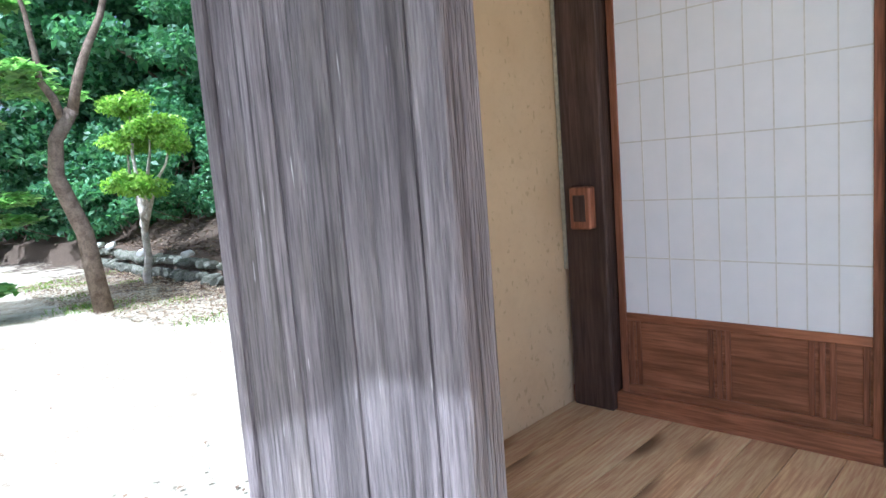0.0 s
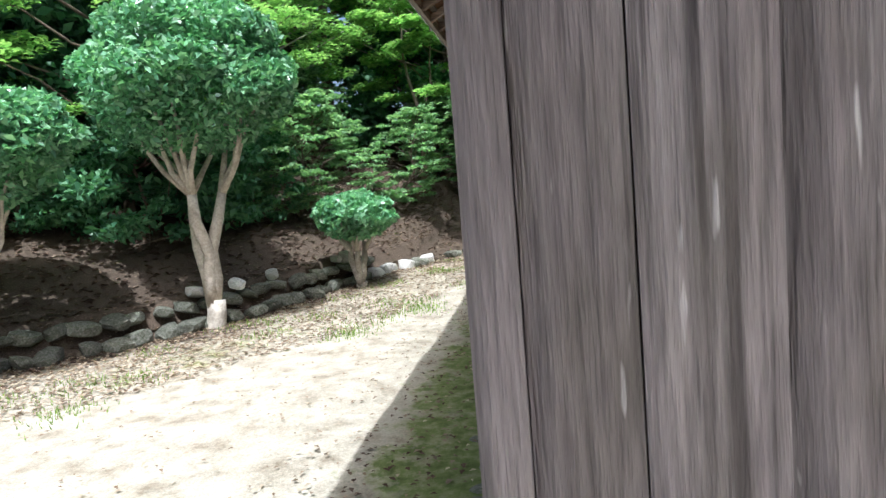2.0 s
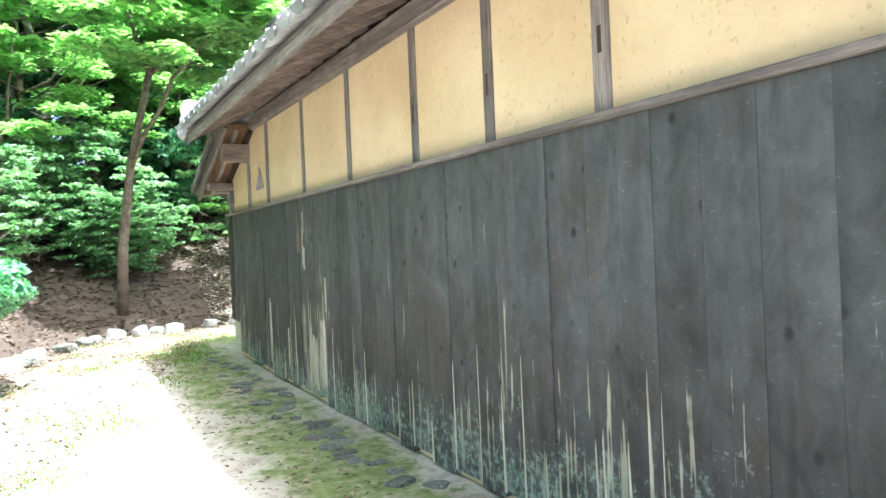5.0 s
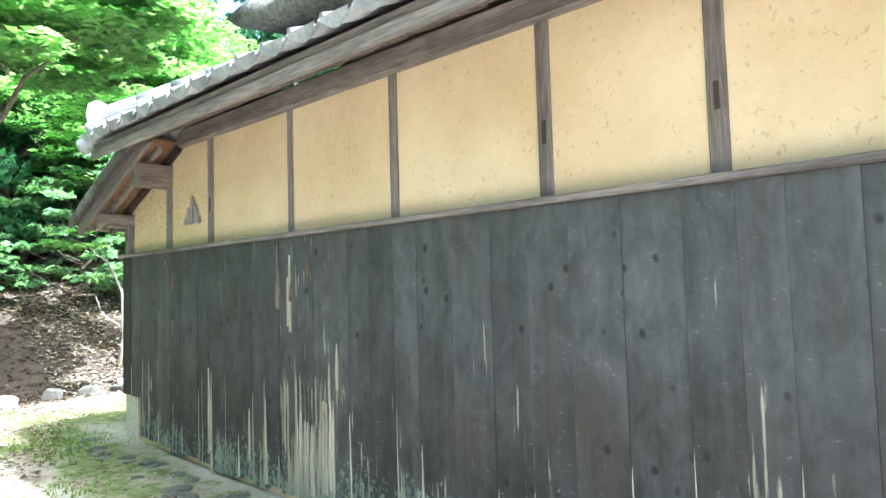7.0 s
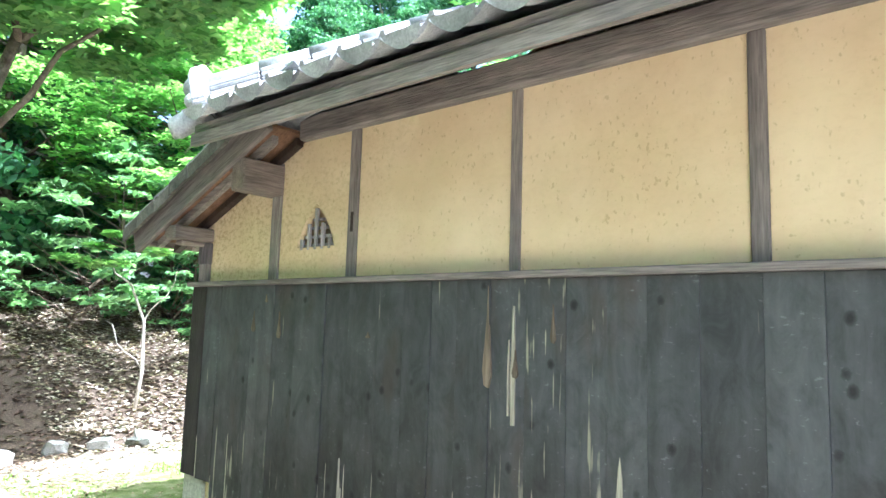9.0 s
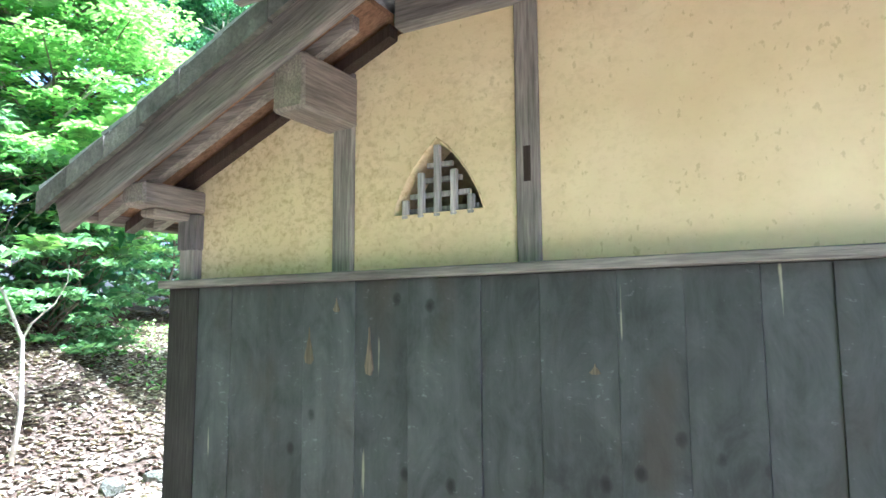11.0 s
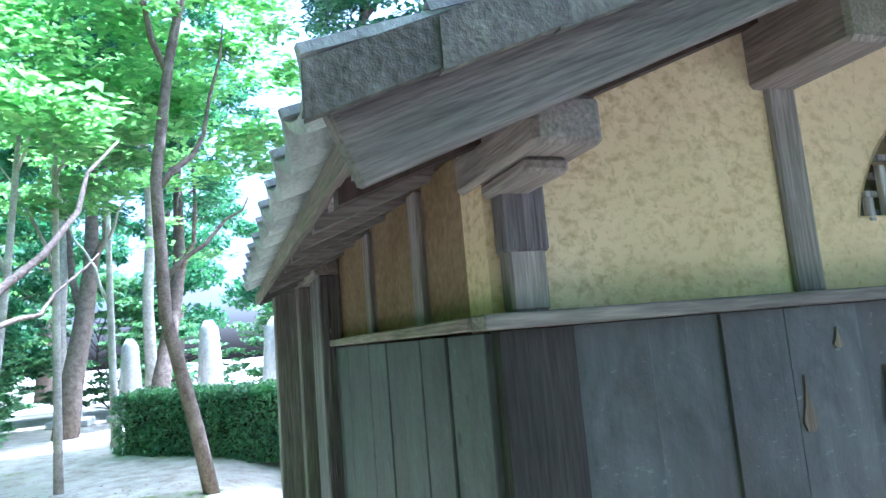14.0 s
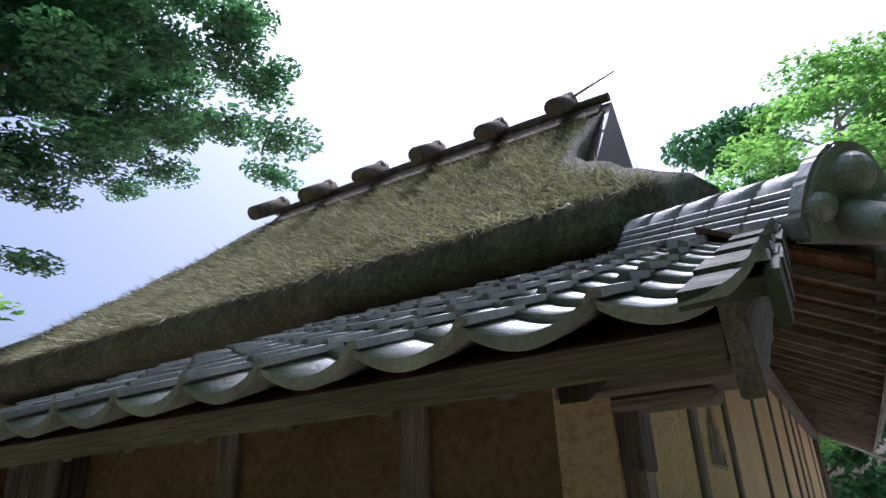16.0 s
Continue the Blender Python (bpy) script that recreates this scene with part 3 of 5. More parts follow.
part("foot_render", box((-0.015, -0.26, 0.02), (0.010, 0.004, 0.62)), PALE_PLASTER, wall_west, "pale render where boards have rotted off")

trim = part("drip_strip", box((-0.075, -9.64, TOP + 0.002), (0.010, 0.055, TOP + 0.036), 0.004), GREY_WOOD_Y, wall_west, "thin weathered drip strip")
for i, py in enumerate(POSTS):
    hw = (0.050, 0.042, 0.030, 0.034, 0.040, 0.042, 0.052, 0.05)[i]
    top = roof_low(py) if py > -1.2 else BEAM
    post = part("post", box((-0.004, py - hw, TOP + 0.036), (0.05, py + hw, top), 0.006), POST_WOOD, wall_west)
    if i in (1, 4, 5, 6):
        # no hollow is cut: a dark block paints the slot's shade
        part("mortise", box((-0.0055, py - 0.013, 2.21), (0.01, py + 0.012, 2.33), 0.0), DARK_WOOD, post, "dark patch standing in for the shade of an empty slot")
part("corner_post", box((-0.035, -0.125, TOP + 0.036), (0.10, -0.03, 2.2), 0.008), POST_WOOD, wall_west)
part("corner_post_cap", box((-0.042, -0.132, 2.07), (0.11, -0.022, 2.23), 0.006), GREY_WOOD, wall_west)
part("wall_plate", box((-0.045, -10.9, BEAM), (0.12, -1.18, BEAM + 0.15), 0.012), GREY_WOOD_Y, wall_west, "grey wall plate beam")

# latticed vent: a splayed plaster reveal with the lattice set back in it
vent = thing("lattice_vent", (0.05, -1.335, 2.125), "pointed plaster vent with a crossed pale wooden lattice", "vent", kind="structure")
for k in range(5):
    yy = -0.136 + k * 0.068
    part("upright_bar", box((-0.042, yy - 0.0125, 0.0), (-0.022, yy + 0.0125, 0.262 - abs(yy) * 1.42), 0.003), EDGE_WOOD, vent)
for k in range(4):
    zz = 0.028 + k * 0.055
    half = 0.18 - zz * 0.66
    part("cross_bar", box((-0.021, -half, zz - 0.0095), (-0.004, half, zz + 0.0095), 0.002), EDGE_WOOD, vent)
bmv = bmesh.new()
mid = Vector((0, -1.335, 2.23))
rings = []
for depth, grow in ((0.0105, 1.05), (0.007, 1.03), (0.012, 0.99), (0.05, 0.93)):
    rings.append([bmv.verts.new(Vector((depth - 0.05, mid.y + (a - mid.y) * grow + 1.335, mid.z + (b - mid.z) * grow - 2.125))) for a, b in WIN])
for r0, r1 in zip(rings, rings[1:]):
    for q in range(len(WIN)):
        w = (q + 1) % len(WIN)
        bmv.faces.new((r0[q], r0[w], r1[w], r1[q])).smooth = True
part("plaster_reveal", bmv, PLASTER, vent)
# closes the vent; the darkness inside is in its colour
mesh_object("vent_backing", box((0.16, -1.6, 2.05), (0.17, -1.1, 2.5), 0), DARK_ROOM, wall_west)

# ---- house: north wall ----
wall_north = mesh_object("wall_north", box((0.15, -0.16, -0.1), (2.9, -0.012, 2.36), 0), SHADED_PLASTER)
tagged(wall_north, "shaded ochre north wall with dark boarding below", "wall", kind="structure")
x = 0.0
while x < 1.95:
    w = min(rng.uniform(0.2, 0.3), 2.0 - x)
    part("charred_board", box((x + 0.002, -0.012, gz(x, 0.1) + 0.03), (x + w - 0.002, 0.03 + rng.uniform(0, 0.01), TOP - 0.002), 0.003), CHARRED, wall_north)
    x += w
part("drip_strip", box((0.012, -0.01, TOP + 0.004), (2.0, 0.06, TOP + 0.036)), GREY_WOOD_X, wall_north)
for px in (0.55, 1.25):
    part("post", box((px - 0.045, -0.02, TOP + 0.036), (px + 0.045, 0.012, 2.34)), POST_WOOD, wall_north)
back_door = thing("wooden_door", (2.0, 0.0, gz(2.5, 0.2)), "tall weathered timber door frame with a dark plank door", "door", kind="structure")
part("door_post", box((0.0, -0.01, -0.1), (0.34, 0.10, 2.1), 0.008), GREY_WOOD, back_door, "wide weathered boards beside the door")
part("door_leaf", box((0.34, -0.01, -0.05), (0.60, 0.03, 2.0), 0.004), DARK_WOOD, back_door, "dark plank door leaf")
part("door_post", box((0.60, -0.01, -0.1), (0.72, 0.14, 2.1), 0.008), POST_WOOD, back_door)
part("door_leaf", box((0.72, -0.01, -0.05), (0.83, 0.03, 2.0), 0.004), DARK_WOOD, back_door)
part("door_post", box((0.83, -0.01, -0.1), (0.93, 0.26, 2.1), 0.008), POST_WOOD, back_door)
part("lintel", box((0.0, -0.01, 2.1), (0.95, 0.12, 2.22), 0.008), GREY_WOOD_X, back_door)

wall_east = mesh_object("wall_east", box((8.6, -10, -0.1), (8.75, -2.7, 3.6), 0), PLASTER)
tagged(wall_east, "plain ochre clay wall closing the house", "wall", kind="structure")
wall_back = mesh_object("wall_back", box((2.75, -3.0, -0.1), (8.6, -2.85, 3.3), 0), PLASTER)
tagged(wall_back, "plain ochre clay wall under the thatch", "wall", kind="structure")
wall_return = mesh_object("wall_return", box((2.75, -2.7, -0.1), (2.9, -0.16, 2.42), 0), PLASTER)
tagged(wall_return, "plain ochre clay return wall", "wall", kind="structure")

# ---- low north roof: purlins, rafters, boarding, bargeboard ----
low_roof = thing("low_tiled_roof", (0, 0, 0), "grey-tiled lean-to roof with weathered timber eaves", "roof", kind="structure")
for py, zt, hh in ((-0.06, 2.235, 0.10), (-0.90, 2.50, 0.21)):
    part("purlin", box((-0.30, py - 0.075, zt), (0.14, py + 0.075, zt + hh), 0.012), GREY_WOOD_X, low_roof, "squared purlin end with split grain")
part("purlin_bracket", box((-0.22, -0.10, 2.20), (0.02, 0.0, 2.236), 0.01), GREY_WOOD_X, low_roof)


def slab(y0, y1, x0, x1, under, thick, bevel=0.003):
    """A sloping slab of the low roof: its underside `under` above the eaves line."""
    a = math.atan(SLOPE)
    u = thick / math.cos(a)
    zz = lambda yv: roof_low(yv) + under
    return prism([(y0, zz(y0)), (y1, zz(y1)), (y1, zz(y1) + u), (y0, zz(y0) + u)], x0, x1, "x")


barge = part("bargeboard", box((-0.345, 0, -0.045), (-0.305, 1.63 / math.cos(math.atan(SLOPE)), 0.13), 0.006), GREY_WOOD_Y, low_roof, "broad weathered bargeboard along the verge")
barge.matrix_basis = Matrix.Translation((0, -1.26, roof_low(-1.26))) @ Matrix.Rotation(-math.atan(SLOPE), 4, "X")
for k in range(7):
    y0 = 0.43 - k * 0.222
    lift = 0.125 + 0.012 * (k % 2)
    part("verge_tile", slab(y0, y0 - 0.25, -0.405, -0.25, lift, 0.03), DARK_TILE, low_roof)
    part("verge_tile", slab(y0 + 0.015, y0 - 0.225, -0.408 - 0.004 * (k % 2), -0.385, 0.075 - 0.006 * (k % 3), 0.085), DARK_TILE, low_roof)
part("roof_deck", slab(0.34, -1.17, -0.30, 0.8, 0.055, 0.02), BROWN_WOOD, low_roof, "brown eaves boarding")
part("roof_deck", slab(0.34, -2.6, 0.8, 3.05, 0.055, 0.02), BROWN_WOOD, low_roof)
part("verge_rafter", slab(0.34, -1.17, -0.05, 0.005, -0.02, 0.045), DARK_WOOD, low_roof)
for k in range(12):
    rx = -0.17 + k * 0.29
    if k == 0:
        continue
    part("rafter", slab(0.33, -0.02, rx - 0.022, rx + 0.022, 0.0, 0.05), GREY_WOOD_Y, low_roof)
part("rafter", slab(0.33, -1.1, -0.19, -0.145, 0.0, 0.05), GREY_WOOD_Y, low_roof)
part("eaves_board", prism([(0.335, 2.215), (0.36, 2.205), (0.36, 2.27), (0.335, 2.28)], -0.30, 3.05, "x"), GREY_WOOD_X, low_roof)

# ---- west roof: rafters, fascia, boarding ----
west_roof = thing("west_tiled_roof", (0, -6, 0), "grey-tiled eaves roof running along the long wall", "roof", kind="structure")
west_roof.location = (0, 0, 0)
WS = 0.5


def west_z(xv):
    return 2.665 + WS * (xv + 0.72)


def west_slab(x0, x1, y0, y1, under, thick):
    zz = lambda xv: west_z(xv) + under
    return prism([(x0, zz(x0)), (x1, zz(x1)), (x1, zz(x1) + thick), (x0, zz(x0) + thick)], y0, y1)


part("roof_deck", west_slab(-0.72, -0.1, -11.1, -1.12, 0.05, 0.022), BROWN_WOOD, west_roof, "brown eaves boarding")
part("roof_deck", west_slab(-0.1, 0.4, -11.1, -1.9, 0.05, 0.022), BROWN_WOOD, west_roof)
part("roof_deck", west_slab(0.4, 1.2, -11.1, -2.6, 0.05, 0.022), BROWN_WOOD, west_roof)
part("tile_batten", prism([(-0.72, 2.725), (-0.66, 2.725), (-0.66, 2.79), (-0.72, 2.78)], -11.1, -1.10), GREY_WOOD_Y, west_roof)
part("fascia", prism([(-0.74, 2.655), (-0.71, 2.655), (-0.71, 2.722), (-0.74, 2.722)], -11.1, -1.10), GREY_WOOD_Y, west_roof, "long weathered eaves board")
k = -1.3
while k > -11:
    part("rafter", west_slab(-0.715, 0.0, k - 0.022, k + 0.022, -0.005, 0.05), GREY_WOOD_X, west_roof)
    k -= 0.31

# ---- roof tiles ----
PITCH = 0.264


def tile_mesh(name, eave, stopped=False):
    """A curved pantile: x across, y up the slope, z off the roof. An eaves tile has a thicker lip, a stopped one a plate across its trough."""
    n = 14
    top = []
    for i in range(n + 1):
        u = i / n
        z = -0.036 * math.sin(math.pi * u / 0.86) ** 0.8 if 0 < u < 0.86 else 0.024 * max(0.0, math.sin(math.pi * (u - 0.86) / 0.20))
        top.append((u * 0.278, z + 0.05))
    bm = bmesh.new()
    rows = []
    for yy, lift in ((0.0, 0.02), (0.30, 0.0)):
        rows.append([bm.verts.new((a, yy, b + lift)) for a, b in top])
    low = []
    for yy, lift in ((0.0, 0.02), (0.30, 0.0)):
        out = []
        for i, (a, b) in enumerate(top):
            u = i / n
            drop = 0.018 + (0.012 * max(0.0, math.sin(math.pi * min(u / 0.86, 1.0))) if eave and yy == 0.0 else 0)
            out.append(bm.verts.new((a, yy, b + lift - drop)))
        low.append(out)
    for i in range(n):
        f = bm.faces.new((rows[0][i], rows[0][i + 1], rows[1][i + 1], rows[1][i]))
        f.smooth = True
        bm.faces.new((low[0][i + 1], low[0][i], low[1][i], low[1][i + 1])).smooth = True
        bm.faces.new((rows[0][i + 1], rows[0][i], low[0][i], low[0][i + 1]))
    bm.faces.new((rows[0][0], rows[1][0], low[1][0], low[0][0]))
    bm.faces.new((rows[0][n], low[0][n], low[1][n], rows[1][n]))
    if stopped:
        chord = [(bm.verts.new((top[i][0], -0.02, 0.066)), bm.verts.new((top[i][0], 0.012, 0.066))) for i in range(12)]
        foot = [bm.verts.new((top[i][0], -0.028, top[i][1] + 0.008 - 0.03 * math.sin(math.pi * i / 11))) for i in range(12)]
        for i in range(11):
            bm.faces.new((chord[i][0], chord[i + 1][0], foot[i + 1], foot[i]))
            bm.faces.new((chord[i][1], chord[i + 1][1], chord[i + 1][0], chord[i][0]))
    me = bpy.data.meshes.new(name)
    bm.to_mesh(me)
    bm.free()
    me.materials.append(TILE)
    return me


TILE_ME, EAVE_ME, STOP_ME = tile_mesh("roof_tile", False), tile_mesh("eaves_tile", True), tile_mesh("stopped_eaves_tile", True, True)


def put_tile(me, at, rot, parent):
    ob = new("roof_tile", me)
    ob.parent = parent
    jit = Euler((rng.uniform(-0.02, 0.02), rng.uniform(-0.015, 0.015), rng.uniform(-0.02, 0.02)))
    ob.matrix_basis = Matrix.Translation(at) @ rot @ jit.to_matrix().to_4x4()


def hip_y(xv):
    return -1.75 - 1.19 * xv


a_low, a_west = math.atan(SLOPE), math.atan(WS)
rot_low = Matrix.Rotation(math.pi, 4, "Z") @ Matrix.Rotation(a_low, 4, "X")
rot_west = Matrix.Rotation(-math.pi / 2, 4, "Z") @ Matrix.Rotation(a_west, 4, "X")
for row in range(11):
    yv = 0.42 - row * 0.235 * math.cos(a_low)
    for col in range(12):
        xv = -0.12 + col * PITCH
        if yv < hip_y(xv - 0.1) + 0.12 or yv < -2.5:
            continue
        put_tile(EAVE_ME if row == 0 else TILE_ME, (xv, yv, roof_low(yv) + 0.10), rot_low, low_roof)
for row in range(8):
    xv = -0.80 + row * 0.235 * math.cos(a_west)
    col = 0
    while True:
        yv = -1.18 - col * PITCH
        col += 1
        if yv < -11:
            break
        if yv > hip_y(xv) - 0.02:
            continue
        put_tile(STOP_ME if row == 0 else TILE_ME, (xv, yv, west_z(xv) + 0.15), rot_west, west_roof)


# ---- hip ridge and its end tile ----
def hip_ridge():
    base = Vector((-0.57, -1.08, 2.94))
    run = Vector((0.95, -1.15, 0.48))
    L = run.length
    t = thing("hip_ridge", base, "stacked grey tile hip ridge with a round end ornament", "ridge", kind="structure")
    t.matrix_basis = Matrix.Translation(base) @ run.to_track_quat("Y", "Z").to_matrix().to_4x4()
    for i, (hw, z0) in enumerate(((0.15, -0.06), (0.13, 0.02), (0.115, 0.055), (0.10, 0.09))):
        n = 5
        for s in range(n):
            part("ridge_course_tile", box((-hw, s * L / n + 0.004, z0), (hw, (s + 1) * L / n - 0.004, z0 + (0.075 if i == 0 else 0.028)), 0.006), TILE, t)
    for s in range(5):
        bm = bmesh.new()
        prof = [(0.085 * math.cos(math.pi * q / 8), 0.085 * math.sin(math.pi * q / 8)) for q in range(9)]
        r0 = [bm.verts.new((a, s * L / 5, 0.118 + b)) for a, b in prof]
        r1 = [bm.verts.new((a * 0.9, (s + 1) * L / 5 + 0.02, 0.118 + b * 0.92)) for a, b in prof]
        for q in range(8):
            bm.faces.new((r0[q], r0[q + 1], r1[q + 1], r1[q])).smooth = True
        bm.faces.new(r0[::-1])
        bm.faces.new(r1)
        part("ridge_cap_tile", bm, TILE, t)
    # end ornament: a shouldered plate with scrolls, and a round tile below it
    bm = bmesh.new()
    plate = [(-0.17, -0.10), (0.17, -0.10), (0.19, 0.0), (0.16, 0.12), (0.12, 0.20), (0.06, 0.26), (-0.06, 0.26), (-0.12, 0.20), (-0.16, 0.12), (-0.19, 0.0)]
    f0 = [bm.verts.new((a, -0.10, b)) for a, b in plate]
    f1 = [bm.verts.new((a, 0.0, b)) for a, b in plate]
    for q in range(len(plate)):
        bm.faces.new((f0[q], f0[(q + 1) % len(plate)], f1[(q + 1) % len(plate)], f1[q]))
    bm.faces.new(f0[::-1])
    bm.faces.new(f1)
    bmesh.ops.recalc_face_normals(bm, faces=bm.faces[:])
    bmesh.ops.bevel(bm, geom=bm.edges[:], offset=0.015, segments=2, affect="EDGES", clamp_overlap=True)
    for sx in (-1, 1):
        bmesh.ops.create_uvsphere(bm, u_segments=10, v_segments=8, radius=0.055, matrix=Matrix.Translation((sx * 0.12, -0.10, 0.02)))
    bmesh.ops.create_uvsphere(bm, u_segments=12, v_segments=8, radius=0.08, matrix=Matrix.Translation((0, -0.10, 0.14)))
    orn = part("ridge_end_tile", bm, TILE, t, "dark rounded demon-tile plate")
    bm = bmesh.new()
    add_tube(bm, [(0, -0.30, -0.06), (0, -0.28, -0.06), (0, 0.05, 0.02)], [0.062, 0.07, 0.07], 14)
    part("round_end_tile", bm, TILE, t)


hip_ridge()


# ---- thatched main roof ----
def thatched_roof():
    t = thing("thatched_roof", (4.5, -5.2, 3.6), "thick old thatched roof with a log-weighted ridge", "roof", kind="structure")
    base = Vector((4.5, -5.2, 3.6))
    rings = [(0.9, 8.0, -7.2, -3.2, 3.80), (0.25, 8.9, -7.8, -2.6, 3.58), (0.02, 9.0, -8.0, -2.42, 3.60), (-0.04, 9.08, -8.08, -2.32, 3.68), (0.10, 9.05, -8.05, -2.36, 3.84)]
    for i in range(1, 15):
        q = i / 14
        h = 2.9 * (1 - q) + 0.04
        sag = -0.10 * math.sin(math.pi * q)
        x0 = 0.14 + 1.05 * min(1, q / 0.5)
        rings.append((x0, 9.1 - 2.9 * q, -5.2 - h, -5.2 + h, 3.84 + 2.5 * q + sag))
    bm = bmesh.new()
    allv = []
    M, N = 44, 20
    for x0, x1, y0, y1, z in rings:
        pts = [(x0 + (x1 - x0) * i / M, y1) for i in range(M)] + [(x1, y1 + (y0 - y1) * i / N) for i in range(N)]
        pts += [(x1 + (x0 - x1) * i / M, y0) for i in range(M)] + [(x0, y0 + (y1 - y0) * i / N) for i in range(N)]
        cx, cy = (x0 + x1) / 2, (y0 + y1) / 2
        out = []
        for a, b in pts:
            # soften the corners
            ca, cb = min(a - x0, x1 - a), min(b - y0, y1 - b)
            r = 0.35
            if ca < r and cb < r:
                k2 = (r - math.hypot(r - ca, r - cb)) if math.hypot(r - ca, r - cb) > r else 0
                dx, dy = (cx - a), (cy - b)
                a += -k2 * 0.7 * (1 if dx > 0 else -1) * -1
                b += -k2 * 0.7 * (1 if dy > 0 else -1) * -1
            n = noise.noise(Vector((a * 2.2, b * 2.2, z * 2.2))) * 0.035 + noise.noise(Vector((a * 7, b * 7, z * 7))) * 0.02
            out.append(bm.verts.new(Vector((a, b, z + n)) - base + Vector((0, n if b > -5.2 else -n, 0))))
        allv.append(out)
    for r0, r1 in zip(allv, allv[1:]):
        n = len(r0)
        for i in range(n):
            bm.faces.new((r0[i], r0[(i + 1) % n], r1[(i + 1) % n], r1[i])).smooth = True
    bm.faces.new(allv[0])
    bmesh.ops.recalc_face_normals(bm, faces=bm.faces[:])
    part("thatch", bm, THATCH, t, "shaggy brown-grey thatch")
    # straw ends standing off the slope and the cut edge
    rs = np.random.RandomState(5)
    n = 42000
    q = rs.uniform(0, 0.98, n)
    xs = rs.uniform(0.0, 1.0, n) * (8.85 - 3.8 * q) + 0.18 + 1.02 * np.minimum(1, q / 0.5)
    ys = -5.2 + 2.9 * (1 - q) + 0.04
    zs = 3.84 + 2.5 * q - 0.10 * np.sin(np.pi * q)
    c = np.stack([xs, ys, zs], 1)
    L = rs.uniform(0.05, 0.2, (n, 1))
    d = np.stack([rs.normal(0, 0.5, n), 0.75 + rs.normal(0, 0.3, n), -0.55 + rs.normal(0, 0.35, n)], 1)
    d /= np.linalg.norm(d, axis=1)[:, None]
    side = np.cross(d, rs.normal(size=(n, 3)))
    side /= np.linalg.norm(side, axis=1)[:, None]
    v = np.stack([c - d * L * 0.3 - side * 0.009, c - d * L * 0.3 + side * 0.009, c + d * L + np.array((0, 0.035, 0.035))], 1).reshape(-1, 3) - np.array(base)
    me = bpy.data.meshes.new("straw")
    me.from_pydata(v.tolist(), [], np.arange(3 * n).reshape(-1, 3).tolist())
    me.materials.append(STRAW)
    ob = new("straw", me)
    ob.parent = t
    tagged(ob, kind="stuff")
    # ridge: bark-covered cap, long pole, cross logs
    bm = prism([(-5.42, 6.28), (-5.2, 6.52), (-4.98, 6.28), (-4.95, 6.34), (-5.2, 6.62), (-5.45, 6.34)], 1.15, 6.3, "x")
    bmesh.ops.translate(bm, verts=bm.verts[:], vec=Vector((0, 0, -0.1)) - base)
    part("ridge_cap", bm, BARK, t, "dark bark ridge covering")
    bm = add_tube(bmesh.new(), [Vector((1.05, -5.2, 6.56)) - base, Vector((4, -5.22, 6.58)) - base, Vector((6.4, -5.2, 6.56)) - base], [0.055, 0.06, 0.05], 10)
    part("ridge_pole", bm, BARK, t)
    for k in range(6):
        lx = 1.55 + k * 0.95
        for sy in (-1, 1):
            p = Vector((lx, -5.2 - sy * 0.08, 6.72)) - base
            r = Vector((lx + rs.uniform(-0.05, 0.05), -5.2 + sy * 0.55, 6.30 + rs.uniform(-0.03, 0.03))) - base
            part("ridge_log", add_tube(bmesh.new(), [p, p.lerp(r, 0.5), r], [0.10, 0.115, 0.105], 12), BARK, t)
    bm = add_tube(bmesh.new(), [Vector((1.6, -5.1, 6.62)) - base, Vector((0.9, -5.03, 6.76)) - base], [0.02, 0.008], 6)
    part("bamboo_stick", bm, PALE_BARK, t)
    bm = prism([(-6.3, 5.15), (-5.2, 6.48), (-4.1, 5.15)], 1.03, 1.25, "x")
    bmesh.ops.translate(bm, verts=bm.verts[:], vec=-base)
    part("gable_boarding", bm, DARK_WOOD, t, "dark boarded ridge gable")


STRAW = leaves("dry_straw", [(0.0, (0.17, 0.15, 0.10)), (0.6, (0.36, 0.32, 0.24)), (1.0, (0.60, 0.55, 0.44))], 0.15, 0.8, 0.2)
thatched_roof()

# ---- south front: shutter box, engawa, shoji ----
FLOOR = 0.535
PY = -10.0
shutter_box = thing("shutter_box", (-0.045, PY, 0.28), "weathered grey plank shutter box beside the veranda", "shutter box", kind="structure")
part("frame_back", box((0.024, 0.05, 0), (0.845, 0.07, 2.35), 0.003), GREY_WOOD, shutter_box)
part("end_board", box((0.848, 0.022, 0), (0.872, 0.07, 2.35), 0.004), GREY_WOOD, shutter_box)
xw = 0.0
ws = [0.055, 0.115, 0.135, 0.10, 0.125, 0.105, 0.13, 0.085, 0.02]
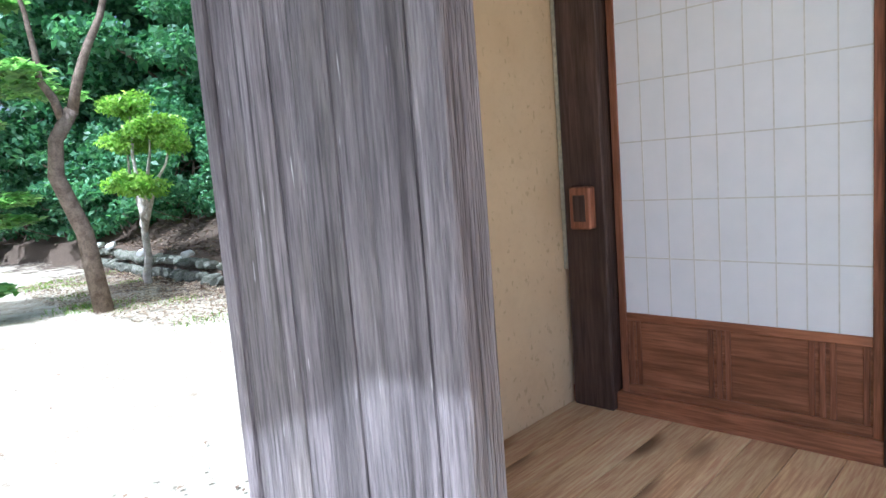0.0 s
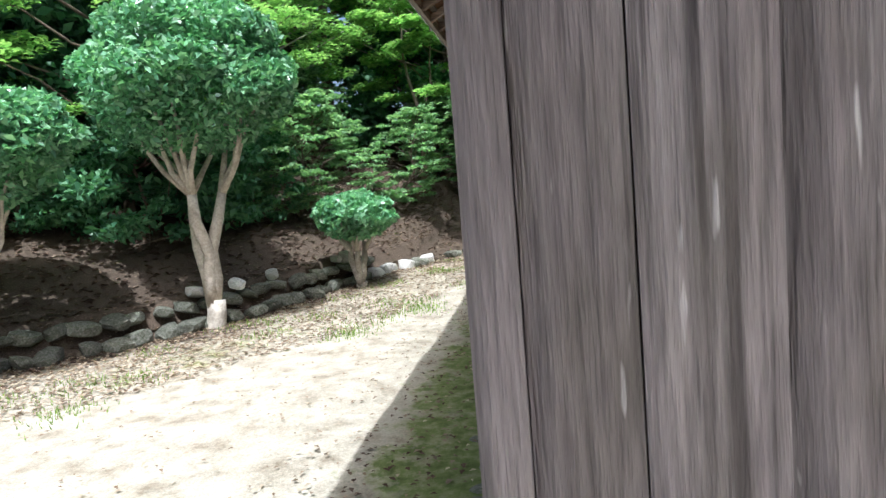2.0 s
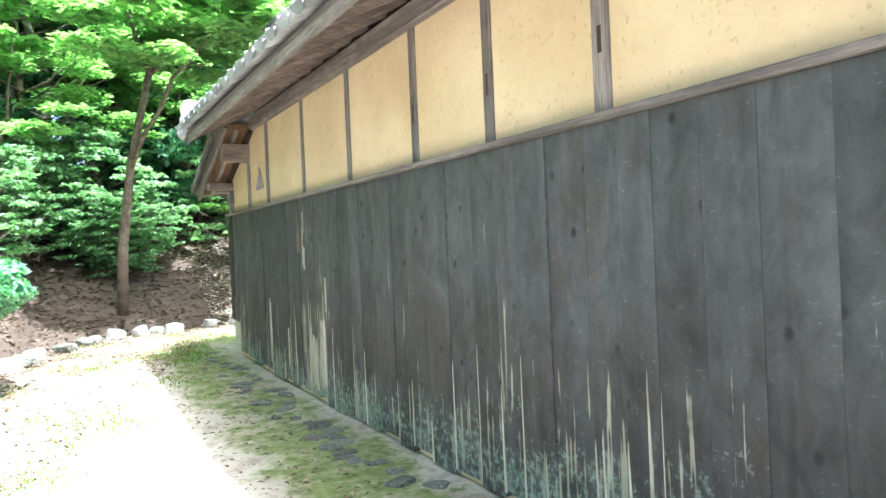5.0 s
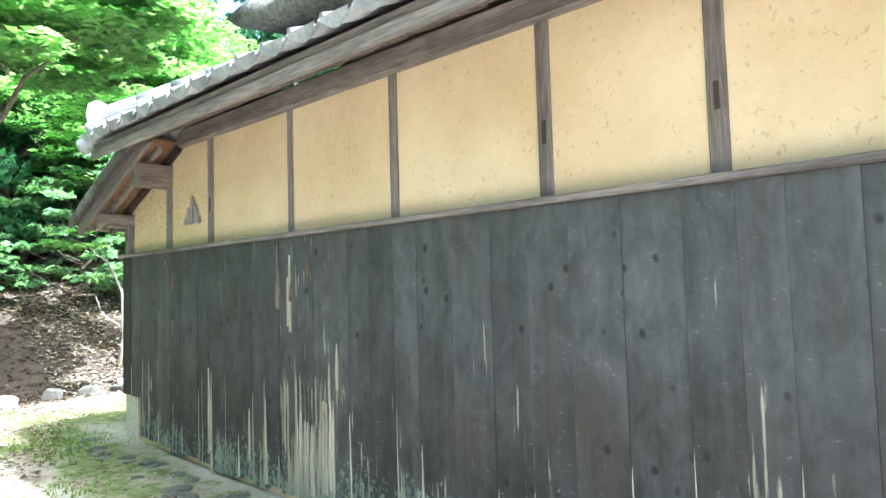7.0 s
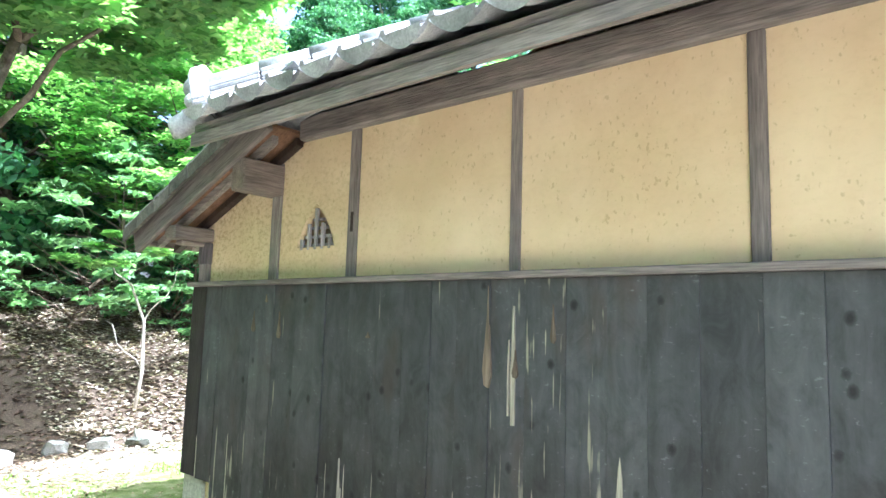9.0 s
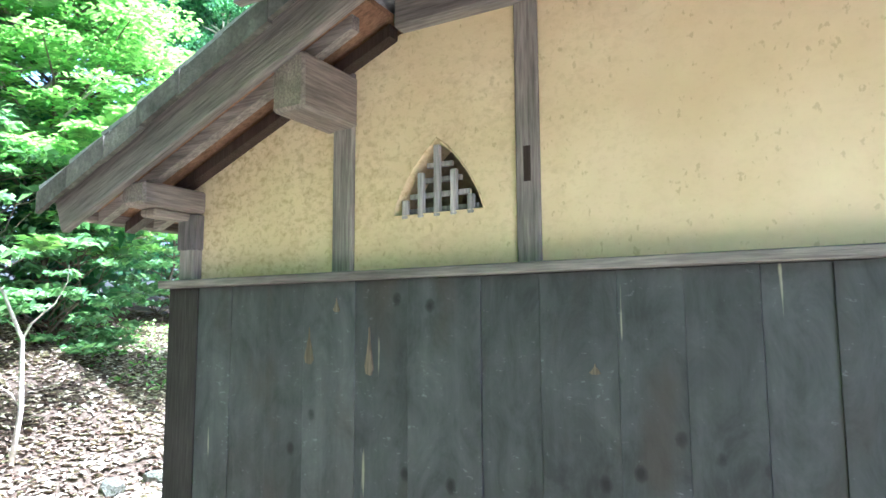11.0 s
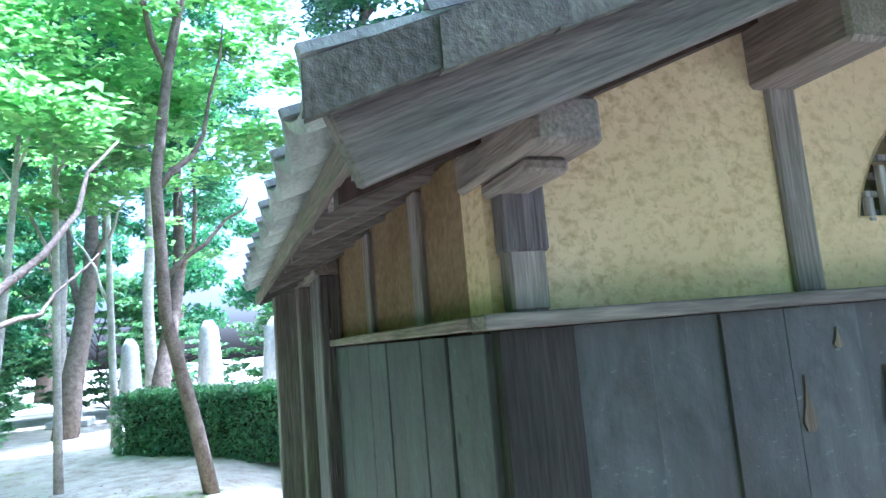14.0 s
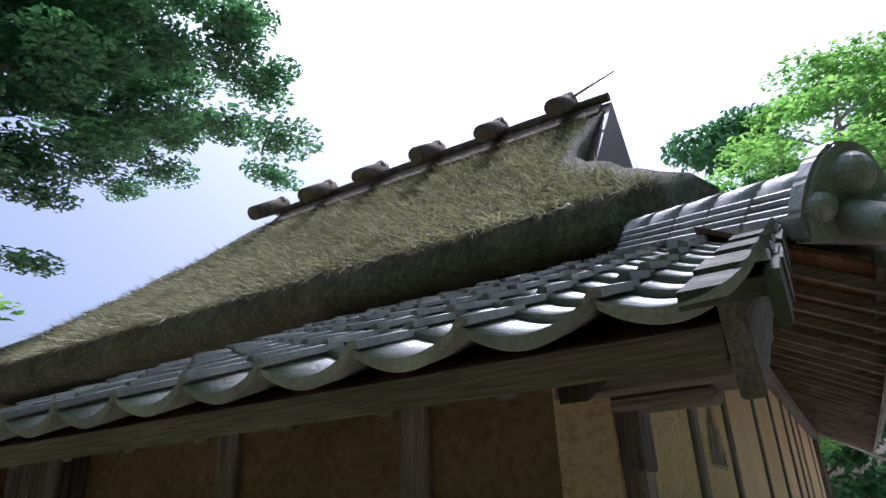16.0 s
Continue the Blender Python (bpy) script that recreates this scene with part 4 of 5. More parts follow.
for i, w in enumerate(ws):
    deep = (0.012, 0.0, 0.005, 0.0, 0.006, 0.001, 0.007, 0.0, 0.012)[i]
    bm = bmesh.new()
    n = 6
    prof = [(xw + 0.0008, 0.02)]
    for q in range(n + 1):
        u = q / n
        bow = 0.008 * math.sin(math.pi * u) ** 0.5 + rng.uniform(-0.0015, 0.0015)
        prof.append((xw + 0.0008 + (w - 0.0016) * u, -deep - bow))
    prof.append((xw + w - 0.0008, 0.02))
    lo = [bm.verts.new((a, b, 0)) for a, b in prof]
    hi = [bm.verts.new((a + rng.uniform(-0.001, 0.001), b, 2.35)) for a, b in prof]
    for q in range(len(prof)):
        bm.faces.new((lo[q], lo[(q + 1) % len(prof)], hi[(q + 1) % len(prof)], hi[q]))
    bm.faces.new(lo[::-1])
    bm.faces.new(hi)
    bmesh.ops.recalc_face_normals(bm, faces=bm.faces[:])
    part("plank", bm, GREY_WOOD, shutter_box)
    xw += w
part("edge_board", box((0.0, 0.02, 0), (0.022, 0.06, 2.35), 0.004), EDGE_WOOD, shutter_box)

wall_veranda = mesh_object("wall_veranda_end", box((0.018, PY + 0.05, -0.05), (0.15, -9.642, 2.84), 0), PLASTER)
tagged(wall_veranda, "veranda end wall, ochre plaster inside and dark boards outside", "wall", kind="structure")
part("dark_board", box((-0.008, -9.94, 0.1), (0.016, -9.705, 2.84), 0.004), DARK_GREY_WOOD, wall_veranda)
part("end_post", box((-0.05, -9.703, 0.0), (0.012, -9.644, 2.84), 0.006), DARK_GREY_WOOD, wall_veranda)
wall_room = mesh_object("wall_room", box((0.15, -8.54, -0.1), (0.22, -8.4, 2.84), 0), PLASTER)
tagged(wall_room, "narrow ochre plaster return beside the screen", "wall", kind="structure")

floor = mesh_object("veranda_floor", box((0.15, -9.95, FLOOR - 0.12), (8.6, -8.65, FLOOR - 0.03), 0), SOIL)
tagged(floor, "honey-brown knotty plank veranda floor", "floor", kind="structure")
xx = 0.152
while xx < 8.5:
    # planks laid across the veranda
    part("plank", box((xx + 0.001, -9.95, FLOOR - 0.028), (xx + 0.139, -8.655, FLOOR), 0.002), FLOOR_WOOD, floor)
    xx += 0.14
mesh_object("threshold", box((0.15, -8.65, FLOOR - 0.1), (4.4, -8.49, FLOOR + 0.07), 0.006), RED_WOOD)
tagged(bpy.data.objects["threshold"], "reddish wooden sliding-door threshold", "threshold", kind="structure")


def shoji(x0, y0, label):
    """A sliding screen: stiles, rails, panelled skirt, lattice and paper."""
    W, H = 0.86, 1.85
    t = thing("shoji_screen", (x0, y0, FLOOR + 0.07), label, "sliding screen", "shoji screens")
    part("stile", box((0, -0.015, 0), (0.028, 0.015, H), 0.002), RED_STILE, t)
    part("stile", box((W - 0.028, -0.015, 0), (W, 0.015, H), 0.002), RED_STILE, t)
    part("bottom_rail", box((0.028, -0.014, 0), (W - 0.028, 0.014, 0.035), 0.002), RED_WOOD, t)
    part("middle_rail", box((0.028, -0.014, 0.285), (W - 0.028, 0.014, 0.315), 0.002), RED_WOOD, t)
    part("top_rail", box((0.028, -0.014, H - 0.04), (W - 0.028, 0.014, H), 0.002), RED_WOOD, t)
    part("skirt_panel", box((0.028, -0.004, 0.035), (W - 0.028, 0.004, 0.285), 0), RED_WOOD, t, "plain red-brown skirt board")
    for gx in (0.045, 0.075, 0.345, 0.375, 0.405, 0.665, 0.695, 0.725, 0.815):
        part("skirt_batten", box((gx - 0.009, -0.012, 0.035), (gx + 0.009, -0.004, 0.285), 0.002), RED_STILE, t)
    part("paper", box((0.028, -0.006, 0.315), (W - 0.028, -0.004, H - 0.04), 0), PAPER, t, "taut white paper")
    for k in range(1, 9):
        gx = 0.028 + (W - 0.056) * k / 9
        part("lattice_bar", box((gx - 0.003, -0.004, 0.315), (gx + 0.003, 0.012, H - 0.04), 0), PALE_WOOD, t)
        part("paper_seam", box((gx - 0.0022, -0.0075, 0.315), (gx + 0.0022, -0.0058, H - 0.04), 0), SEAM, t)
    for k in range(1, 7):
        gzv = 0.315 + (H - 0.355) * k / 7
        part("lattice_bar", box((0.028, -0.0035, gzv - 0.003), (W - 0.028, 0.010, gzv + 0.003), 0), PALE_WOOD, t)
        part("paper_seam", box((0.028, -0.0077, gzv - 0.0022), (W - 0.028, -0.0057, gzv + 0.0022), 0), SEAM, t)
    return t


PALE_WOOD = wood("pale_lattice_wood", (0.45, 0.36, 0.25), (0.62, 0.52, 0.38))
SEAM = speckled("yellowed_paper_seam", [(0.3, (0.62, 0.62, 0.58)), (0.7, (0.70, 0.70, 0.67))], 8)
shoji(0.36, -8.61, "white paper shoji screen with a red-brown panelled skirt")
shoji(2.35, -8.545, "closed white paper shoji screen further along the veranda")
posts = thing("veranda_post", (0.175, -8.66, FLOOR), "dark stained square post beside the screen", "post", kind="structure")
part("shaft", box((0.0, -0.02, 0), (0.175, 0.09, 2.2), 0.006), DARK_WOOD, posts)
part("plaster_bead", box((-0.02, -0.014, 0.55), (-0.003, 0.02, 2.2), 0.002), PALE_PLASTER, posts, "pale plaster edge bead")
post2 = thing("veranda_post", (1.225, -8.64, FLOOR), "dark stained post beside the open bay", "post", kind="structure")
part("shaft", box((0.0, -0.02, 0), (0.09, 0.07, 2.2), 0.006), DARK_WOOD, post2)
cup = thing("call_box", (0.27, -8.695, 1.33), "small red-framed dark box fixed to the post", "box")
part("frame", box((-0.045, -0.03, -0.08), (0.045, 0.016, 0.08), 0.006), RED_STILE, cup)
part("face", box((-0.026, -0.034, -0.05), (0.026, -0.0305, 0.05), 0.002), DARK_WOOD, cup, "dark recessed face")

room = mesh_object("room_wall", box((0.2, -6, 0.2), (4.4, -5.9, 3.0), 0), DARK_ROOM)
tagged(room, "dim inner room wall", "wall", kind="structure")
shelf = thing("shelf", (1.5, -6.4, FLOOR), "dim wooden shelf in the open bay", "shelf")
for zz in (0.3, 0.75, 1.2, 1.6):
    part("board", box((0, 0, zz), (0.9, 0.35, zz + 0.03), 0.003), DARK_WOOD, shelf)
for xx in (0.0, 0.87):
    part("upright", box((xx, 0, 0), (xx + 0.03, 0.35, 1.8), 0.003), DARK_WOOD, shelf)
mesh_object("room_floor", box((0.15, -8.49, FLOOR - 0.1), (4.45, -2.9, FLOOR), 0), SOIL)
tagged(bpy.data.objects["room_floor"], "dim inner floor", "floor", kind="structure")
mesh_object("room_ceiling", box((0.15, -8.4, 2.9), (4.45, -2.9, 2.95), 0), BROWN_WOOD)
tagged(bpy.data.objects["room_ceiling"], "plain board ceiling", "ceiling", kind="structure")
wall_head = mesh_object("wall_head", box((0.15, -8.58, FLOOR + 1.92), (4.4, -8.46, 3.3), 0), PLASTER)
tagged(wall_head, "ochre wall over the screens", "wall", kind="structure")
wall_inner = mesh_object("wall_inner", box((3.3, -8.58, FLOOR), (4.45, -8.46, FLOOR + 1.92), 0), PLASTER)
tagged(wall_inner, "ochre wall at the veranda's far end", "wall", kind="structure")
wall_bay = mesh_object("wall_bay", box((4.45, -8.6, -0.1), (8.6, -8.46, 3.6), 0), PLASTER)
tagged(wall_bay, "plain ochre front wall", "wall", kind="structure")
# south roof over the veranda; its unseen pale underside bounces light in
south_roof = mesh_object("south_roof", prism([(-10.92, 3.02), (-6.3, 4.40), (-6.3, 4.48), (-10.92, 3.10)], -0.6, 8.9, "x"), SOFFIT_WOOD)
tagged(south_roof, "deep veranda roof of brown boards", "roof", kind="structure")


# ---- stones ----
def stone_mesh(seed, flat=0.65):
    r = random.Random(seed)
    bm = bmesh.new()
    bmesh.ops.create_icosphere(bm, subdivisions=2, radius=1.0)
    off = Vector((r.uniform(0, 50), r.uniform(0, 50), r.uniform(0, 50)))
    for v in bm.verts:
        k = 1 + 0.5 * noise.noise(v.co * 0.9 + off) + 0.18 * noise.noise(v.co * 2.3 + off)
        c = v.co * k
        v.co = Vector((max(-0.82, min(0.82, c.x)), max(-0.8, min(0.8, c.y)), max(-0.7, min(0.75, c.z)) * flat))
    me = bpy.data.meshes.new("stone")
    bm.to_mesh(me)
    bm.free()
    return me


STONES = [stone_mesh(i) for i in range(9)]
PALES = [stone_mesh(20 + i, 0.8) for i in range(5)]
for me in STONES:
    me.materials.append(STONE)
for me in PALES:
    me.materials.append(PALE_STONE)


def put_stone(me, at, size, parent, r, tilt=0.3):
    ob = new("stone", me)
    ob.parent = parent
    ob.matrix_basis = Matrix.Translation(at) @ Euler((r.uniform(-tilt, tilt), r.uniform(-tilt, tilt), r.uniform(0, 6.3))).to_matrix().to_4x4() @ Matrix.Diagonal((*size, 1))


def along_edge(i0, i1, step):
    pts = [Vector((*p, 0)) for p in EDGE[i0 : i1 + 1]]
    for p, q in zip(pts, pts[1:]):
        n = max(1, int((q - p).length / step))
        for i in range(n):
            c = p.lerp(q, i / n)
            yield c.x, c.y


r = random.Random(8)
dry_wall = thing("stone_wall", (0, 0, 0), "low mossy dry-stone retaining wall below the bank", "stone wall", kind="structure")
for x, y in along_edge(1, 6, 0.27):
    g = gz(x + 0.35, y - 0.25)
    put_stone(r.choice(STONES), (x + r.uniform(-0.02, 0.1), y + r.uniform(-0.05, 0.05), g + 0.07), (r.uniform(0.15, 0.23), r.uniform(0.13, 0.2), r.uniform(0.13, 0.2)), dry_wall, r)
    put_stone(r.choice(STONES), (x - 0.05 + r.uniform(-0.05, 0.05), y + 0.13 + r.uniform(-0.05, 0.05), g + 0.29), (r.uniform(0.14, 0.22), r.uniform(0.12, 0.18), r.uniform(0.11, 0.17)), dry_wall, r)
    if r.random() < 0.22:
        put_stone(r.choice(PALES), (x - 0.12, y + r.uniform(-0.05, 0.1), g + 0.44), (r.uniform(0.1, 0.16), r.uniform(0.1, 0.14), r.uniform(0.08, 0.13)), dry_wall, r)
kerb = thing("stone_edging", (0, 0, 0), "row of pale rounded boulders along the foot of the bank", "stones", kind="structure")
for x, y in along_edge(6, 10, 0.25):
    if r.random() < 0.3:
        continue
    put_stone(r.choice(PALES[:3] + STONES[:5]), (x + r.uniform(-0.08, 0.08), y - 0.1 + r.uniform(-0.05, 0.05), gz(x, y - 0.3) + 0.05), (r.uniform(0.13, 0.21), r.uniform(0.11, 0.16), r.uniform(0.13, 0.2)), kerb, r)
drip = thing("drip_stones", (0, 0, 0), "flat half-buried stones along the foot of the wall", "stones", kind="structure")
y = -9.5
while y < 0.2:
    x = r.choice((-0.47, -0.40, -0.27)) + r.uniform(-0.06, 0.06)
    put_stone(r.choice(STONES), (x, y, gz(x, y) - 0.015), (r.uniform(0.06, 0.14), r.uniform(0.06, 0.15), r.uniform(0.04, 0.075)), drip, r, 0.15)
    y += r.uniform(0.07, 0.24)


# ---- trees ----
def crown_part(name, blobs, n, size, seed, mat, parent, label="", shell=0.55, up=0.45, narrow=0.5):
    rs = np.random.RandomState(seed)
    me = leaf_mesh(name, cloud(rs, blobs, n, shell), size, seed, up, narrow)
    me.materials.append(mat)
    ob = new(name, me)
    ob.parent = parent
    if label:
        tagged(ob, label)
    return ob


def topiary(at, width, low, top, seed, label, dome=0.55, leaves_n=26000, stems=9):
    """A clipped garden tree: several pale stems under one domed crown."""
    r = random.Random(seed)
    x, y = at
    t = thing("garden_tree", (x, y, gz(x, y) - 0.03), label, "tree", "clipped garden trees")
    R = width / 2
    bm = bmesh.new()
    fork = low * 0.16
    add_tube(bm, bent(r, (0, 0, -0.1), (0.02, 0.03, fork), 4, 0.03), [0.055 * width / 2 + 0.05] * 2 + [0.05 * width / 2 + 0.05] * 2, 10)
    thin = 1.0 if stems > 5 else 1.55
    for k in range(stems):
        a = k * math.tau / stems + r.uniform(-0.3, 0.3) + 0.6
        rr = r.uniform(0.35, 0.8) * R
        up = 0.55 if stems > 5 else 0.72
        pull = 0.45 if stems > 5 else 0.36
        mid = (math.cos(a) * rr * pull, math.sin(a) * rr * pull, low * up)
        w = (0.02 * width / 2 + 0.012) * thin
        add_tube(bm, bent(r, (0, 0, fork * 0.8), mid, 5, 0.06), [w * 1.5, w * 1.4, w * 1.3, w * 1.15, w * 0.95], 8)
        for q in range(1 if stems > 5 else 4):
            b2 = a + (q - 1.5) * 0.55 * (0 if stems > 5 else 1)
            end = (math.cos(b2) * rr * 1.1, math.sin(b2) * rr * 1.1, low + r.uniform(0.1, 0.4) * (top - low))
            add_tube(bm, bent(r, mid, end, 4, 0.06), [w * 0.9, w * 0.6, w * 0.45, w * 0.3], 7)
    part("trunk", bm, PALE_BARK, t, "pale forking stems")
    h = top - low
    blobs = [(0, 0, low + h * 0.42, R * 0.93, R * 0.93, h * 0.56)]
    for k in range(26):
        a, e = r.uniform(0, math.tau), r.uniform(-0.25, 1.0)
        q = math.sqrt(max(0, 1 - e * e)) if e > 0 else 1.0
        blobs.append((math.cos(a) * R * 0.78 * q, math.sin(a) * R * 0.78 * q, low + h * (0.42 + 0.5 * e * dome / 0.55), R * 0.27, R * 0.27, h * 0.17))
    crown_part("crown", blobs, leaves_n, 0.05, seed, LEAF_GLOSSY, t, "dense domed crown of small glossy leaves", 0.7)
    return t


topiary((-5.67, -5.3), 2.6, 1.75, 2.95, 1, "clipped evergreen with a broad domed crown on bare stems")
topiary((-4.05, -3.4), 2.5, 2.3, 3.8, 2, "taller clipped evergreen with forked pale trunk by the path", 0.62, 26000, 3)
topiary((-2.87, -1.2), 1.25, 0.85, 1.5, 3, "small clipped evergreen bush on a short trunk", 0.5, 9000, 3)


def pad_tree(at):
    r = random.Random(12)
    t = thing("cloud_pruned_tree", (*at, gz(*at) - 0.03), "small yellow-green tree pruned into leafy pads", "tree")
    t.scale = (0.76, 0.76, 0.8)
    bm = bmesh.new()
    add_tube(bm, bent(r, (0, 0, -0.1), (0.1, 0, 1.2), 5, 0.06), [0.09, 0.085, 0.08, 0.075, 0.07], 9)
    blobs = []
    for dx, dy, z, w in ((-1.1, 0.3, 2.1, 0.75), (0.9, -0.2, 2.0, 0.7), (-0.5, 0.1, 2.9, 0.8), (0.5, 0.2, 3.1, 0.8), (0.1, 0, 3.55, 0.65), (1.1, 0.3, 2.75, 0.5)):
        add_tube(bm, bent(r, (0.1, 0, 1.1), (dx, dy, z), 6, 0.1), [0.055, 0.05, 0.04, 0.035, 0.025, 0.015], 7)
        for k in range(5):
            blobs.append((dx + r.uniform(-0.4, 0.4) * w, dy + r.uniform(-0.4, 0.4) * w, z + r.uniform(-0.05, 0.15), w * 0.6, w * 0.6, 0.2))
    part("trunk", bm, PALE_BARK, t, "pale crooked trunk")
    crown_part("crown", blobs, 9000, 0.06, 13, LEAF_YELLOW, t, "bright yellow-green leaf pads", 0.4)


pad_tree((-9.2, -6.55))


def forest_tree(name, seed, height, base, radius, mat, n, size, label, trunk=0.14, bark=BARK, layered=False, up=0.45):
    """A woodland tree: tapered trunk, limbs and a ragged crown of leaf clumps."""
    r = random.Random(seed)
    t = thing(name, (0, 0, 0), label, "tree", "woodland trees")
    bm = bmesh.new()
    tip = (r.uniform(-0.5, 0.5), r.uniform(-0.5, 0.5), height * 0.93)
    stem = bent(r, (0, 0, -0.4), tip, 8, 0.22)
    add_tube(bm, stem, [trunk * (1.25 - 1.05 * i / 7) for i in range(8)], 10)
    blobs = []
    m = 95 if layered else 30
    for k in range(m):
        f = (k + r.uniform(0, 0.9)) / m
        z = base + (height - base) * f
        rad = radius * (math.sin(math.pi * (0.22 + 0.74 * f)) ** 0.8) * r.uniform(0.45, 1.0)
        a = k * 2.399 + r.uniform(-0.5, 0.5)
        c = (tip[0] * f + math.cos(a) * rad, tip[1] * f + math.sin(a) * rad, z)
        w = r.uniform(0.4, 1.0) * radius * (0.27 if layered else 0.42)
        blobs.append((*c, w, w, w * (0.20 if layered else 0.5)))
        if k % 2 == 0:
            s = stem[min(7, int(1 + f * 6))]
            s = Vector((s.x, s.y, max(base * 0.55, z - 0.35 * rad - 0.2)))
            add_tube(bm, bent(r, s, c, 4, 0.12), [trunk * 0.34, trunk * 0.26, trunk * 0.18, trunk * 0.08], 6)
    part("trunk", bm, bark, t)
    crown_part("crown", blobs, n, size, seed, mat, t, "", 0.25, up)
    return t


def planted(proto, x, y, scale, turn, sink=0.1):
    m = Matrix.Translation((x, y, gz(x, y) - sink)) @ Matrix.Rotation(turn, 4, "Z") @ Matrix.Scale(scale, 4)
    return copy_thing(proto, m)


dark_a = forest_tree("evergreen_tree", 31, 9.0, 1.0, 2.6, LEAF_DARK, 15000, 0.10, "dark evergreen woodland tree with dense hanging foliage")
dark_b = forest_tree("evergreen_tree", 32, 11.0, 2.2, 2.8, LEAF_DARK, 15000, 0.11, "tall dark evergreen woodland tree", 0.18)
maple_a = forest_tree("maple_tree", 41, 8.5, 1.9, 3.1, LEAF_MAPLE, 21000, 0.066, "light green maple with layered sprays of leaves", 0.12, PALE_BARK, True, 0.75)
maple_b = forest_tree("maple_tree", 42, 7.0, 1.4, 2.6, LEAF_MAPLE, 17000, 0.066, "slender light green maple on the leafy bank", 0.09, BARK, True, 0.75)
bush = forest_tree("shrub", 51, 1.9, 0.1, 1.1, LEAF_DARK, 5000, 0.06, "low dark green woodland shrub", 0.03)
LEAF_MID = leaves("mid_green_leaf", [(0.0, (0.09, 0.18, 0.09)), (0.5, (0.17, 0.29, 0.15)), (1.0, (0.28, 0.41, 0.22))], 0.45)
light_bush = forest_tree("shrub", 52, 2.2, 0.2, 1.15, LEAF_MID, 4200, 0.062, "airy blue-green woodland shrub", 0.025, BARK, True, 0.6)
pole = forest_tree("tall_tree", 61, 15.0, 8.5, 2.8, LEAF_DARK, 10000, 0.12, "tall straight pale trunk with a high crown", 0.17, PALE_BARK)
r = random.Random(77)
spots = {dark_a: [], dark_b: [], maple_a: [], maple_b: [], bush: [], pole: []}


def from_edge(i, f, d):
    """A place d metres up the bank from a point along its foot."""
    p, q = Vector(EDGE[i]), Vector(EDGE[i + 1])
    c = p.lerp(q, f)
    nrm = Vector((-(q - p).y, (q - p).x)).normalized()
    return c.x + nrm.x * d, c.y + nrm.y * d


for i, f, d, pr, s in (
    (0, 0.3, 5, dark_a, 1.1), (0, 0.6, 4, dark_b, 1.0), (0, 0.85, 6, dark_a, 1.2), (1, 0.15, 5, dark_b, 1.0), (1, 0.45, 4.5, dark_a, 1.1),
    (1, 0.75, 5.5, dark_b, 1.1), (1, 0.95, 4.2, dark_a, 1.15), (2, 0.4, 5, dark_a, 1.1), (2, 0.8, 4.2, dark_b, 0.95), (3, 0.2, 4.6, dark_a, 1.0),
    (3, 0.6, 5.2, dark_a, 1.2), (4, 0.0, 4.4, dark_b, 1.0), (4, 0.5, 4.6, dark_a, 1.05), (4, 0.9, 6, dark_b, 1.1), (5, 0.4, 4.2, dark_a, 0.95),
    (5, 0.9, 6, dark_a, 1.15), (1, 0.3, 10, dark_b, 1.4), (2, 0.3, 11, dark_b, 1.4), (3, 0.5, 11, dark_a, 1.5), (4, 0.5, 11, dark_b, 1.4),
    (5, 0.5, 10, dark_a, 1.5), (0, 0.7, 11, dark_b, 1.4), (6, 0.3, 6.5, maple_a, 1.1), (6, 0.9, 8.0, maple_a, 1.2), (7, 0.5, 7.5, maple_b, 1.3),
    (7, 0.9, 9, maple_a, 1.0), (8, 0.3, 8, maple_a, 1.0), (8, 0.7, 11, pole, 0.8), (9, 0.4, 9, pole, 0.7), (6, 0.5, 12, maple_a, 1.5),
    (7, 0.5, 14, dark_a, 0.7), (8, 0.6, 15, pole, 0.9), (9, 0.6, 14, pole, 0.9), (10, 0.3, 9, maple_a, 1.1),
    (5, 0.8, 3.4, maple_b, 0.95), (6, 0.55, 4.8, maple_a, 0.95), (7, 0.15, 4.6, maple_b, 1.0), (7, 0.65, 5.4, maple_a, 1.0), (8, 0.1, 5.0, maple_b, 1.05),
    (8, 0.55, 5.6, maple_a, 1.05), (6, 0.2, 5.0, maple_a, 1.1), (7, 0.35, 6.0, maple_a, 1.2), (8, 0.9, 5.0, maple_b, 1.1), (9, 0.3, 5.5, maple_a, 1.0),
    (9, 0.7, 5.0, maple_b, 1.1), (4, 0.8, 2.4, maple_b, 0.8), (2, 0.05, 2.0, pole, 0.85), (1, 0.9, 3.0, pole, 0.9), (2, 0.6, 3.2, pole, 0.95), (3, 0.1, 2.4, pole, 0.9),
    (1, 0.5, 2.8, dark_a, 0.75),
):
    x, y = from_edge(i, f, d)
    planted(pr, x, y, s * r.uniform(0.92, 1.08), r.uniform(0, 6.28))
for i in range(1, 8):
    for k in range(4):
        x, y = from_edge(i, r.random(), r.uniform(1.6, 4.5))
        planted(bush if i < 6 else light_bush, x, y, r.uniform(0.5, 1.15), r.uniform(0, 6.28))
for x, y, sc in ((21, -1.6, 1.7), (22.5, -4.0, 1.9), (21.5, 1.6, 1.6), (23, 4.2, 2.0), (-0.6, 6.4, 1.3), (1.6, 6.6, 1.5), (-2.2, 6.0, 1.2), (3.2, 6.8, 1.3)):
    planted(light_bush, x, y, sc, r.uniform(0, 6.28))
